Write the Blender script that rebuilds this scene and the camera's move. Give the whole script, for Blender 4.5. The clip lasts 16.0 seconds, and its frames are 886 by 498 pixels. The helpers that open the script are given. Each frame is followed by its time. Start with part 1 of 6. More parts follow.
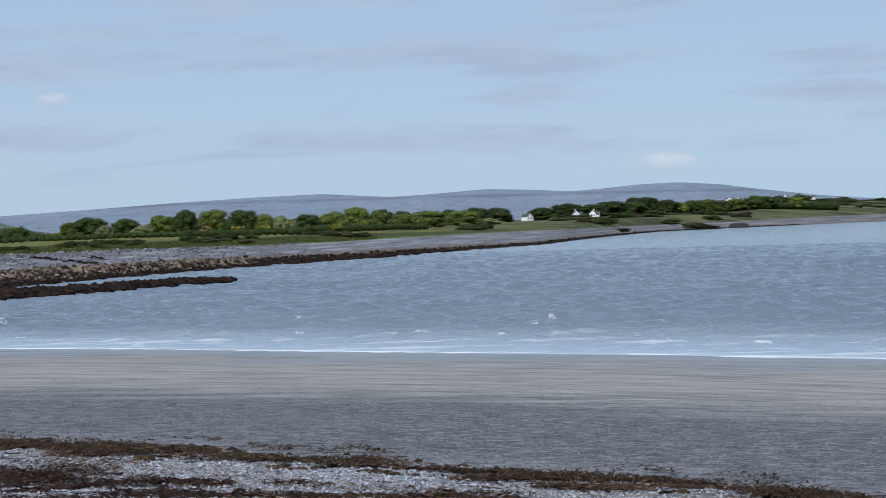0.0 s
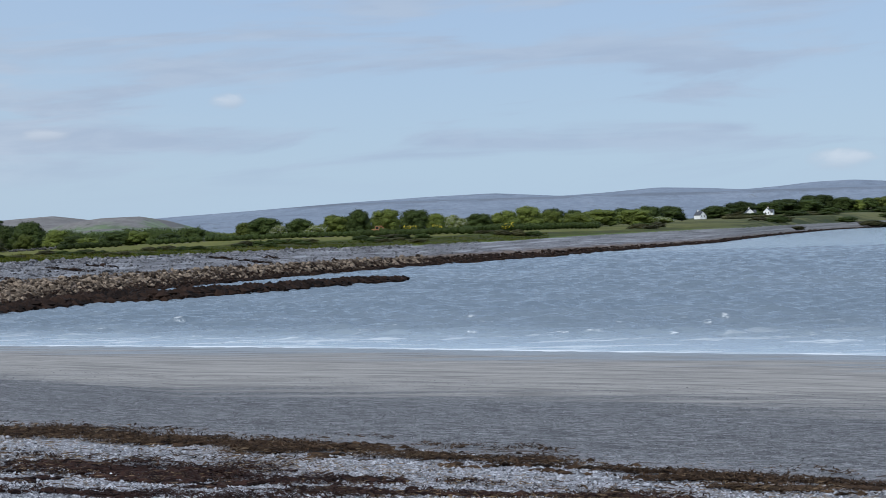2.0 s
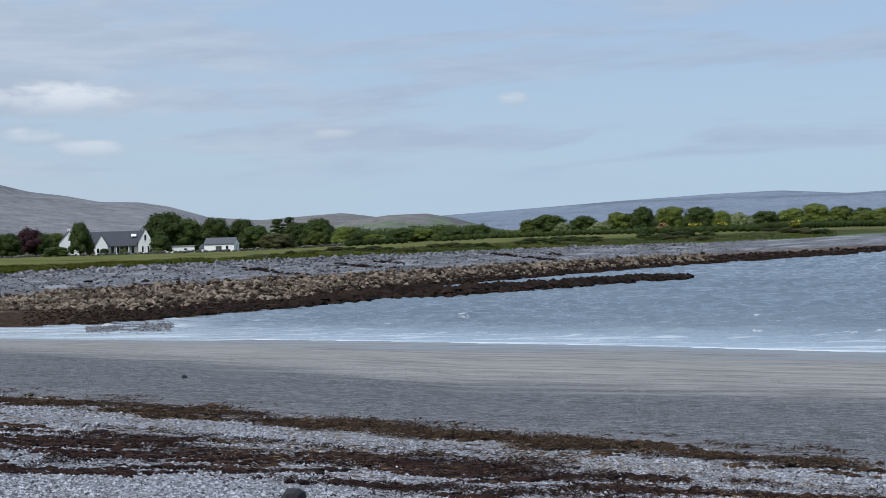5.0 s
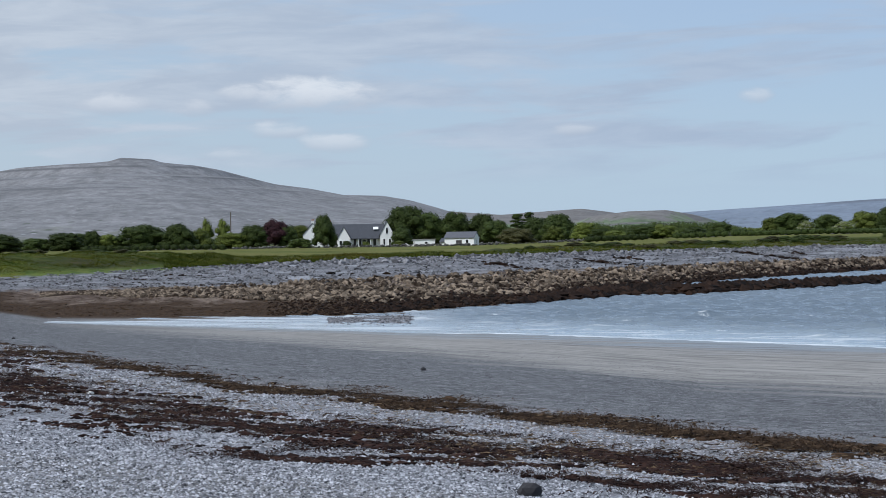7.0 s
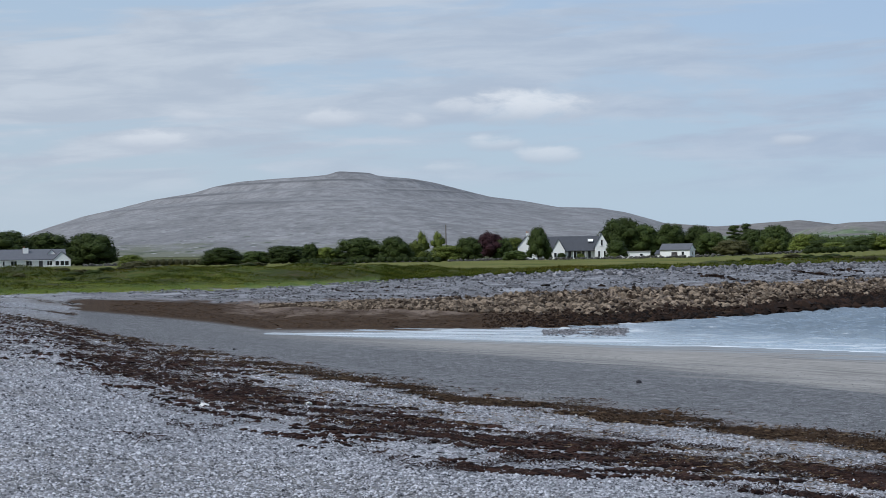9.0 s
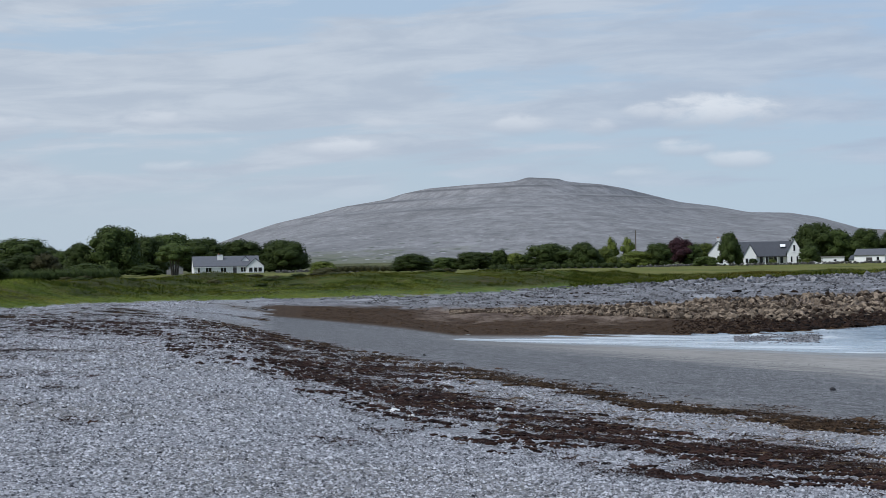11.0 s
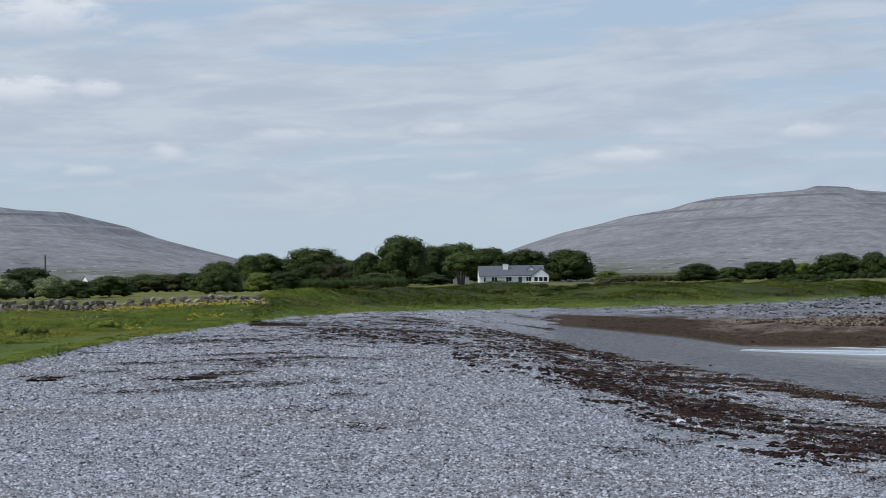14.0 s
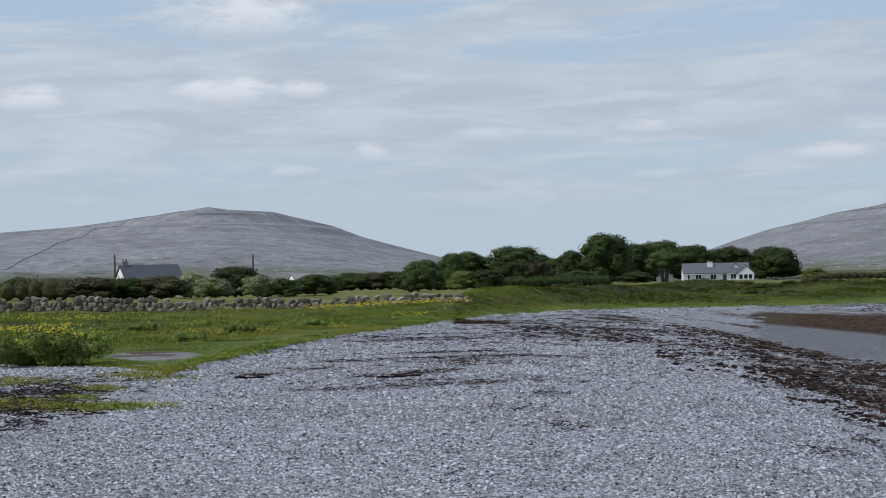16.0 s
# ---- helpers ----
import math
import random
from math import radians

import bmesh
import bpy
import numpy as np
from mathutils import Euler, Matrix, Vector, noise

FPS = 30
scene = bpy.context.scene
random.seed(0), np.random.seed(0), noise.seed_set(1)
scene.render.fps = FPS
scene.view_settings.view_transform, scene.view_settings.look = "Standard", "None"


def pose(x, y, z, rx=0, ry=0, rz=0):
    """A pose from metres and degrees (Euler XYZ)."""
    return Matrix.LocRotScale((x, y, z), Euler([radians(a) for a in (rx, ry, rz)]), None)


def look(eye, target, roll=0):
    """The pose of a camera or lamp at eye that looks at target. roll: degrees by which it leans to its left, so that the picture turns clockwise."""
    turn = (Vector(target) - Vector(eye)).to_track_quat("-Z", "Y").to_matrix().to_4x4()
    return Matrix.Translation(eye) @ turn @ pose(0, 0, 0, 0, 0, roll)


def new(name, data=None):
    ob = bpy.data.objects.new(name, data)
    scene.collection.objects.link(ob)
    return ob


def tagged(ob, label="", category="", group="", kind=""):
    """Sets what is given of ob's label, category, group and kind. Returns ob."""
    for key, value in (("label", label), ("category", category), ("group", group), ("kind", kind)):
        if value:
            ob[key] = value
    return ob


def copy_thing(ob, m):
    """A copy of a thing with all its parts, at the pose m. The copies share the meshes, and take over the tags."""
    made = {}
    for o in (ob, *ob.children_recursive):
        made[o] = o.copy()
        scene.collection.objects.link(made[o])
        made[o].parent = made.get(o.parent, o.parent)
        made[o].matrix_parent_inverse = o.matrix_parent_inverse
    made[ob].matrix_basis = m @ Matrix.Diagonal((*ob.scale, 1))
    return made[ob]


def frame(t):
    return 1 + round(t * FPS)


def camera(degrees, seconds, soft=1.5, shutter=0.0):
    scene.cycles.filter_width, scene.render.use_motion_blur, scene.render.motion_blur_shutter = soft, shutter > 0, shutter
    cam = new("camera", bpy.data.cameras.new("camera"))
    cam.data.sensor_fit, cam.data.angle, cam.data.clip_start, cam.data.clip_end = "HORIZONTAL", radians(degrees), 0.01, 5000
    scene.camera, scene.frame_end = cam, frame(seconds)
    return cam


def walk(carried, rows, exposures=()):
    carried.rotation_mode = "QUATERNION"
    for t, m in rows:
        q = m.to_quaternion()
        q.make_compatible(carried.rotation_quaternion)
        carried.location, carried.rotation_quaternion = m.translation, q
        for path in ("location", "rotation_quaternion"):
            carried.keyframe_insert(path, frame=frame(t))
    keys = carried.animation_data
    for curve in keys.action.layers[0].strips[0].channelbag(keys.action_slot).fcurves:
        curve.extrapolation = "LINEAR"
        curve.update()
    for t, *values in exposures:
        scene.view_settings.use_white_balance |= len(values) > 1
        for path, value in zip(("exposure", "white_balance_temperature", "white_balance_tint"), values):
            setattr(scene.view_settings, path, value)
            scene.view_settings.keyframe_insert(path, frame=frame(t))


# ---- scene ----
EYE = 4.2                      # eye above the sea, in metres; the viewer stands still on the shingle and pans
cam = camera(26.0, 16.0, soft=0.5)
# seconds, heading to the left, pitch, lean to the left (degrees)
ROWS = [
    (0.0, 0.031, -0.594, -1.56), (0.5, 1.284, -0.575, -1.489), (1.0, 2.521, -0.473, -1.631),
    (1.5, 3.791, -0.41, -1.7), (2.0, 5.149, -0.478, -1.741), (2.5, 6.517, -0.627, -1.692),
    (3.0, 7.76, -0.631, -1.577), (3.5, 8.993, -0.433, -1.548), (6.0, 17.119, -0.373, -1.266),
    (6.5, 18.911, -0.358, -0.955), (7.0, 20.747, -0.305, -0.796), (7.5, 22.454, -0.227, -0.743),
    (8.0, 24.033, -0.091, -0.802), (8.5, 25.61, 0.082, -0.844), (9.0, 27.144, 0.153, -0.893),
    (11.5, 34.167, 0.642, -1.013), (12.0, 35.573, 0.966, -1.065), (12.5, 37.008, 1.323, -1.259),
    (13.0, 38.478, 1.394, -1.289), (13.5, 39.914, 1.149, -1.135), (14.0, 41.275, 0.853, -0.914),
    (14.5, 42.714, 0.657, -0.689), (15.0, 44.22, 0.625, -0.65), (15.5, 45.745, 0.75, -0.747),
    (16.0, 47.324, 0.894, -1.042),
]
walk(cam, [(t, pose(0, 0, EYE, 90 + p, 0, h) @ pose(0, 0, 0, 0, 0, l)) for t, h, p, l in ROWS],
     [(0.0, 0.0, 6000, 10), (16.0, -0.04, 6120, 10)])

# ---- light ----
SUN_EL, SUN_AZ = 48.0, 205.0   # elevation; bearing clockwise from straight ahead
sun = new("sun", bpy.data.lights.new("sun", "SUN"))
sun.data.energy, sun.data.angle, sun.data.color = 3.3, radians(3), (1.0, 0.97, 0.93)
_az, _el = radians(SUN_AZ), radians(SUN_EL)
sun.matrix_world = look((math.sin(_az) * math.cos(_el) * 100, math.cos(_az) * math.cos(_el) * 100, math.sin(_el) * 100), (0, 0, 0))


# ---- node helpers ----
class Nodes:
    def __init__(self, tree):
        self.tree = tree
        tree.nodes.clear()

    def add(self, kind, **sets):
        n = self.tree.nodes.new(kind)
        for k, v in sets.items():
            setattr(n, k, v)
        return n

    def wire(self, value, socket):
        if value is None:
            return
        if isinstance(value, bpy.types.NodeSocket):
            self.tree.links.new(value, socket)
        elif isinstance(value, (tuple, list)) and len(value) == 3 and socket.type == "RGBA":
            socket.default_value = (*value, 1)
        else:
            socket.default_value = value

    def math(self, op, a, b=None, c=None, clamp=False):
        n = self.add("ShaderNodeMath", operation=op, use_clamp=clamp)
        for i, v in enumerate((a, b, c)):
            self.wire(v, n.inputs[i])
        return n.outputs[0]

    def ramp(self, v, lo, hi, a=0.0, b=1.0):
        n = self.add("ShaderNodeMapRange", interpolation_type="SMOOTHSTEP")
        for i, q in enumerate((v, lo, hi, a, b)):
            self.wire(q, n.inputs[i])
        return n.outputs[0]

    def mix(self, f, a, b, blend="MIX"):
        n = self.add("ShaderNodeMix", data_type="RGBA", blend_type=blend)
        self.wire(f, n.inputs[0]); self.wire(a, n.inputs[6]); self.wire(b, n.inputs[7])
        return n.outputs[2]

    def place(self, scale=(1, 1, 1), source="Object"):
        c = self.add("ShaderNodeTexCoord")
        m = self.add("ShaderNodeMapping")
        self.tree.links.new(c.outputs[source], m.inputs[0])
        m.inputs[3].default_value = scale
        return m.outputs[0]

    def noise(self, where, scale, detail=4.0, rough=0.55, distort=0.0):
        n = self.add("ShaderNodeTexNoise")
        self.wire(where, n.inputs["Vector"])
        n.inputs["Scale"].default_value, n.inputs["Detail"].default_value = scale, detail
        n.inputs["Roughness"].default_value, n.inputs["Distortion"].default_value = rough, distort
        return n.outputs[0]

    def cells(self, where, scale, out="Distance", feature="F1"):
        n = self.add("ShaderNodeTexVoronoi", feature=feature)
        self.wire(where, n.inputs["Vector"])
        n.inputs["Scale"].default_value = scale
        return n.outputs[out]

    def attr(self, name):
        return self.add("ShaderNodeAttribute", attribute_name=name).outputs["Fac"]

    def bump(self, height, strength, distance):
        n = self.add("ShaderNodeBump")
        n.inputs["Strength"].default_value, n.inputs["Distance"].default_value = strength, distance
        self.wire(height, n.inputs["Height"])
        return n.outputs[0]

    def surface(self, color, rough=0.8, normal=None, metal=0.0, spec=0.5, **more):
        p = self.add("ShaderNodeBsdfPrincipled")
        self.wire(color, p.inputs["Base Color"]); self.wire(rough, p.inputs["Roughness"])
        self.wire(metal, p.inputs["Metallic"]); self.wire(spec, p.inputs["Specular IOR Level"])
        if normal is not None:
            self.wire(normal, p.inputs["Normal"])
        for k, v in more.items():
            self.wire(v, p.inputs[k.replace("_", " ")])
        o = self.add("ShaderNodeOutputMaterial")
        self.tree.links.new(p.outputs[0], o.inputs[0])
        return p


def material(name):
    m = bpy.data.materials.new(name)
    m.use_nodes = True
    return m, Nodes(m.node_tree)


def plain(name, color, rough=0.7, vary=0.25, scale=3.0, metal=0.0, bump=0.15, dist=0.02, spec=0.4):
    """A painted, stone or timber surface with stains, grain and a little relief."""
    m, n = material(name)
    w = n.place()
    big, fine = n.noise(w, scale, 3), n.noise(w, scale * 11, 5)
    rnd = n.add("ShaderNodeObjectInfo").outputs["Random"]
    k = n.math("MULTIPLY_ADD", big, vary * 1.6, 1 - vary * 0.8)
    k = n.math("MULTIPLY_ADD", fine, vary, n.math("SUBTRACT", k, vary * 0.5))
    k = n.math("MULTIPLY_ADD", rnd, vary * 0.8, n.math("SUBTRACT", k, vary * 0.4))
    c = n.mix(1.0, color, n.add("ShaderNodeCombineColor").outputs[0], "MULTIPLY")
    comb = c.node.inputs[7].links[0].from_node
    for i in range(3):
        n.wire(k, comb.inputs[i])
    n.surface(c, rough, n.bump(fine, bump, dist), metal, spec)
    return m


# ---- sky: blue, with thin streaked grey-white cloud and some small cumulus ----
world = bpy.data.worlds.new("sky")
scene.world = world
world.use_nodes = True
n = Nodes(world.node_tree)
sky = n.add("ShaderNodeTexSky", sky_type="NISHITA", sun_disc=False)
sky.sun_elevation, sky.sun_rotation, sky.altitude = _el, _az, 10
sky.air_density, sky.dust_density, sky.ozone_density = 1.0, 0.6, 1.5
gen = n.add("ShaderNodeTexCoord").outputs["Generated"]
sep = n.add("ShaderNodeSeparateXYZ")
n.wire(gen, sep.inputs[0])
az = n.math("MULTIPLY", n.math("ARCTAN2", sep.outputs[0], sep.outputs[1]), 57.2958)      # bearing in degrees
el = n.math("MULTIPLY", n.math("ARCSINE", sep.outputs[2]), 57.2958)                       # height in degrees
west = n.ramp(az, -42.0, -4.0, 1.0, 0.0)     # more cloud to the west


def layer(sx, sy, lean=0.0, shift=0.0):
    """Noise coordinates over bearing and height: cells of sx by sy degrees, rising by lean."""
    v = n.add("ShaderNodeCombineXYZ")
    n.wire(n.math("MULTIPLY_ADD", az, 1 / sx, shift), v.inputs[0])
    n.wire(n.math("DIVIDE", n.math("MULTIPLY_ADD", az, -lean, el), sy), v.inputs[1])
    n.wire(n.math("MULTIPLY", n.ramp(n.math("ABSOLUTE", az), 90.0, 180.0), 3.0), v.inputs[2])
    return v.outputs[0]


veil = n.noise(layer(9.0, 1.15, 0.035, 3.3), 1.0, 6, 0.55, 0.5)
bank = n.math("MULTIPLY", n.ramp(el, 3.2, 4.8), n.ramp(el, 5.9, 7.3, 1.0, 0.0))
cover = n.math("MULTIPLY_ADD", n.math("MULTIPLY", west, bank), 0.20, n.math("MULTIPLY_ADD", west, 0.03, veil))
thin = n.math("MULTIPLY", n.ramp(cover, 0.46, 0.62, 0.0, 0.92), n.ramp(el, 0.8, 3.0))
shade = n.noise(layer(4.0, 0.7, 0.02, 8.1), 1.0, 6, 0.6, 0.4)
fray = n.noise(layer(1.5, 0.55, 0.0, 1.7), 1.0, 6, 0.6, 0.3)
# small cumulus: bearing, height, half width, half height
CUMULUS = [(-53.2, 7.8, 2.8, 0.97), (-59.5, 5.4, 1.4, 0.54), (-53.7, 5.6, 2.0, 0.6), (-51.4, 5.7, 0.9, 0.5), (-46.0, 4.3, 1.5, 0.3), (-51.9, 3.3, 1.0, 0.3),
           (-49.4, 3.8, 0.7, 0.4), (-48.0, 6.0, 1.1, 0.2), (-41.3, 4.4, 1.2, 0.32), (-35.7, 3.5, 1.5, 0.4), (-40.8, 3.0, 1.1, 0.24), (-24.6, 4.35, 2.3, 0.62),
           (-26.6, 4.4, 0.8, 0.37), (-25.6, 3.3, 1.0, 0.3), (-23.9, 2.9, 1.1, 0.34), (-28.1, 4.0, 0.7, 0.3), (-30.4, 4.1, 1.2, 0.34), (-34.6, 4.2, 0.9, 0.22),
           (-26.9, 2.6, 1.1, 0.24), (-11.5, 4.1, 0.6, 0.27), (-16.8, 3.2, 0.8, 0.2), (6.7, 1.8, 0.95, 0.34)]
clump = glow = 0.0
tear = n.math("MULTIPLY_ADD", fray, 2.7, -1.35)
for a, e, w, h in CUMULUS:
    dx, dy = n.math("MULTIPLY_ADD", az, 1 / w, -a / w), n.math("MULTIPLY_ADD", el, 1 / h, -e / h)
    d = n.math("ADD", n.math("MULTIPLY_ADD", dx, dx, n.math("MULTIPLY", dy, dy)), tear)
    m_ = n.ramp(d, -0.1, 1.3, 0.35 + 0.65 * min(1.0, h / 0.52), 0.0)
    clump = n.math("MAXIMUM", clump, m_)
    glow = n.math("MAXIMUM", glow, n.math("MULTIPLY", m_, n.ramp(n.math("MULTIPLY_ADD", fray, 1.2, dy), -0.5, 1.0)))
blue = n.mix(n.ramp(el, 1.0, 8.5), n.mix(west, (4.45, 5.72, 6.95), (4.85, 5.70, 6.50)), n.mix(west, (3.95, 5.15, 6.90), (4.55, 5.60, 6.75)))
blue = n.mix(0.85, sky.outputs[0], blue)
greyc = n.mix(n.ramp(shade, 0.34, 0.66), n.mix(west, (4.0, 4.8, 5.95), (4.85, 5.35, 6.0)), n.mix(west, (4.5, 5.3, 6.35), (5.9, 6.3, 6.75)))
c = n.mix(thin, blue, greyc)
c = n.mix(n.math("MULTIPLY", n.ramp(shade, 0.56, 0.72), n.math("MULTIPLY", west, n.ramp(el, 1.2, 2.6, 0.0, 0.55))), c, (5.7, 6.2, 6.8))
c = n.mix(n.math("MULTIPLY", clump, 0.92), c, n.mix(glow, (4.7, 5.2, 5.9), (7.6, 7.8, 8.0)))
low = n.ramp(el, 0.0, 3.0, 0.5, 0.0)
c = n.mix(low, c, n.mix(west, (4.6, 5.85, 6.95), (5.1, 5.85, 6.5)))
bg = n.add("ShaderNodeBackground")
n.wire(c, bg.inputs[0])
bg.inputs[1].default_value = 0.10
o = n.add("ShaderNodeOutputWorld")
n.tree.links.new(bg.outputs[0], o.inputs[0])


# ---- arithmetic for the plan: bearings are degrees clockwise from straight ahead, distances in metres ----
def hash2(ix, iy, seed=0):
    h = (ix.astype(np.int64) * 374761393 + iy.astype(np.int64) * 668265263 + seed * 974711) & 0x7FFFFFFF
    h = ((h ^ (h >> 13)) * 1274126177) & 0x7FFFFFFF
    return ((h ^ (h >> 16)) & 0xFFFFF) / 1048575.0


def vnoise(x, y, scale, octaves=3, seed=0):
    """Value noise in -1..1."""
    x, y = np.asarray(x, float) / scale, np.asarray(y, float) / scale
    total, amp, s = np.zeros(np.broadcast(x, y).shape), 1.0, 0.0
    for k in range(octaves):
        ix, iy = np.floor(x), np.floor(y)
        fx, fy = x - ix, y - iy
        fx, fy = fx * fx * (3 - 2 * fx), fy * fy * (3 - 2 * fy)
        a, b = hash2(ix, iy, seed + k), hash2(ix + 1, iy, seed + k)
        c, d = hash2(ix, iy + 1, seed + k), hash2(ix + 1, iy + 1, seed + k)
        total += amp * ((a * (1 - fx) + b * fx) * (1 - fy) + (c * (1 - fx) + d * fx) * fy - 0.5) * 2
        s += amp
        amp *= 0.5
        x, y = x * 2.03 + 17.3, y * 2.03 + 5.1
    return total / s


def spot(b, r):
    return r * np.sin(np.radians(b)), r * np.cos(np.radians(b))


# the beach's level lines, from the crest outwards: bearing, distance, height
LINES = [
    [(-60, 8, 2.62), (13, 8, 2.62)],                                                                      # 0 crest
    [(-60, 15, 2.55), (-45, 55, 2.3), (-39, 58, 1.95), (-37, 42, 1.9), (-34, 31, 1.9), (-27, 24.5, 1.9), (-16, 19, 1.9), (0, 15.5, 1.9), (13, 13, 1.9)],   # 1 old wrack
    [(-60, 22, 2.45), (-56, 27, 2.4), (-52, 45, 2.3), (-47, 85, 2.15), (-42, 100, 1.8), (-39.5, 95, 1.5), (-37, 69, 1.5), (-35, 58, 1.5), (-32, 48, 1.5), (-27, 37, 1.5), (-22, 32, 1.5), (-12, 26, 1.5), (0, 21.5, 1.5), (13, 18.5, 1.5)],  # 2 wrack
    [(-60, 22.5, 2.45), (-52, 46, 2.3), (-47, 87, 2.15), (-42, 103, 1.8), (-39.3, 108, 1.4), (-37, 103, 0.9), (-32, 84, 0.6), (-24, 66, 0.6), (-13, 46, 0.6), (0, 40, 0.6), (13, 34, 0.6)],   # 3 sand
    [(-60, 23, 2.45), (-52, 47, 2.3), (-47, 88, 2.15), (-42, 106, 1.85), (-39.3, 113, 1.4), (-37, 112, 0.85), (-34, 108, 0.25), (-32.5, 105, -0.02), (-29, 99, -0.04), (-24, 91, -0.04), (-21.5, 87, -0.03), (-20.5, 85, 0), (-19.5, 85, 0), (-13, 77, 0), (-5, 69, 0), (0, 65, 0), (13, 58, 0)],   # 4 water's edge
    [(-60, 24, 2.45), (-52, 48, 2.3), (-47, 89, 2.15), (-42, 108, 1.9), (-39.3, 118, 1.45), (-37, 119, 1.0), (-34, 114, 0.45), (-32.5, 112, 0.04), (-29, 109, 0.02), (-24, 107, 0.0), (-22, 111, 0), (-18.5, 122, 0), (-15.5, 150, 0), (-10.4, 197, 0), (-2, 295, 0), (2.9, 445, 0), (6.5, 974, 0), (13, 1900, 0)],   # 5 far water's edge
    [(-60, 24.5, 2.45), (-47, 91, 2.2), (-42, 112, 2.0), (-39, 126, 1.7), (-37, 130, 1.45), (-32, 125, 1.2), (-27, 124, 1.2), (-22, 142, 1.2), (-15, 171, 1.2), (-9, 217, 1.2), (-2, 315, 0.9), (2.9, 470, 0.4), (6.5, 1000, 0.5), (13, 1930, 0.6)],   # 6 rock shelf
    [(-60.4, 45, 2.42), (-57, 42, 2.42), (-55.2, 38, 2.41), (-53.5, 37.5, 2.4), (-52.5, 46.5, 2.4), (-50, 62, 2.35), (-46, 102, 2.2), (-43.7, 119, 2.1), (-40, 136, 1.9), (-35, 137, 1.9), (-32, 142, 1.9), (-29.4, 156, 2.0), (-25, 167, 2.3), (-20, 173, 2.6), (-14, 200, 2.65), (-10, 245, 2.6), (-5.4, 290, 2.5), (-3, 340, 2.5), (0, 425, 2.9), (3.6, 585, 3.2), (6.5, 1085, 3.5), (8.6, 1330, 4.0), (13, 2100, 8.0)],   # 7 edge of the grass
    [(-60, 100, 2.5), (-52, 110, 2.5), (-48, 112, 2.7), (-46, 120, 3.3), (-44, 137, 3.45), (-40, 156, 3.4), (-35, 157, 3.4), (-30, 166, 3.3), (-27, 176, 2.9), (-24, 182, 2.75), (-20, 190, 2.8), (-14, 236, 3.0), (-10, 288, 3.25), (-3, 385, 3.6), (0, 445, 3.5), (3.6, 620, 3.9), (6.5, 1150, 5), (8.6, 1420, 6.5), (13, 2150, 10)],   # 8 top of the bank
    [(-60, 160, 2.5), (-45, 180, 2.5), (-30, 210, 2.5), (-20, 240, 2.55), (-14, 290, 3.3), (-10, 360, 3.8), (-4, 440, 4.0), (0, 520, 4.1), (3.6, 720, 4.6), (8.6, 1600, 9), (13, 2300, 14)],   # 9 fields
    [(-60, 700, 2.5), (-20, 700, 2.6), (-16, 700, 3.6), (-10, 700, 5.0), (0, 900, 6.2), (3.6, 1300, 8), (8.6, 1900, 14), (10.5, 2350, 25), (13, 2700, 27)],   # 10
    [(-60, 2600, 6), (-10, 2600, 8), (3, 2600, 14), (8.4, 2550, 30), (10.5, 2650, 33), (13, 3200, 30)],   # 11
    [(-60, 4900, 6), (13, 4900, 12)],   # 12
]
RIM = 0.04


def levels(b):
    rs, zs = [], []
    for line in LINES:
        bb, rr, zz = zip(*line)
        r, z = np.exp(np.interp(b, bb, np.log(rr))), np.interp(b, bb, zz)
        if rs:
            r = np.maximum(r, rs[-1] * 1.004)
        rs.append(r)
        zs.append(z)
    return np.array(rs), np.array(zs)


def bed(u, gap):
    """Depth of the sea bed between its two edges."""
    return np.minimum(1.5, 0.035 * gap) * np.sin(np.pi * np.clip(u, 0, 1)) ** 0.7


def ground(b, r, rough=True):
    """Height and band (line number and part of the way to the next) of the ground."""
    b, r = np.broadcast_arrays(np.asarray(b, float), np.asarray(r, float))
    shape = b.shape
    b, r = b.ravel(), r.ravel()
    rs, zs = levels(b)
    k = np.clip((r[None] >= rs).sum(0) - 1, 0, len(LINES) - 2)
    i = np.arange(len(r))
    u = np.clip((r - rs[k, i]) / (rs[k + 1, i] - rs[k, i]), 0, 1)
    z = zs[k, i] * (1 - u) + zs[k + 1, i] * u
    gap = rs[5] - rs[4]
    z = np.where(k == 4, z - bed(u, gap) * np.clip((gap - 12) / 10, 0, 1) * np.clip((b + 21.8) / 2.5, 0, 1), z)
    band = k + u
    if rough:
        x, y = spot(b, r)
        grass = np.clip((band - 7) * 2, 0, 1)
        z = z + vnoise(x, y, 3.0, 3, 1) * np.where(band < 3, 0.035, 0.015) * (1 - grass)
        z = z + vnoise(x, y, 7.0, 3, 2) * 0.14 * grass * np.clip((r - 25) / 60, 0.25, 1.5)
        hump = np.clip((band - 7.1) * 4, 0, 1) * np.clip((8.6 - band) * 2, 0, 1) * np.clip((r - 70) / 60, 0, 1)
        z = z + np.maximum(vnoise(x, y, 3.2, 3, 4), -0.2) * 0.34 * hump
        shelf = np.clip((band - 5.0) * 3, 0, 1) * np.clip((7 - band) * 1.5, 0, 1) * np.clip((b + 40) / 6, 0, 1)
        z = z + (vnoise(x, y, 4.0, 4, 3) * 0.22) * shelf
    return z.reshape(shape), band.reshape(shape)


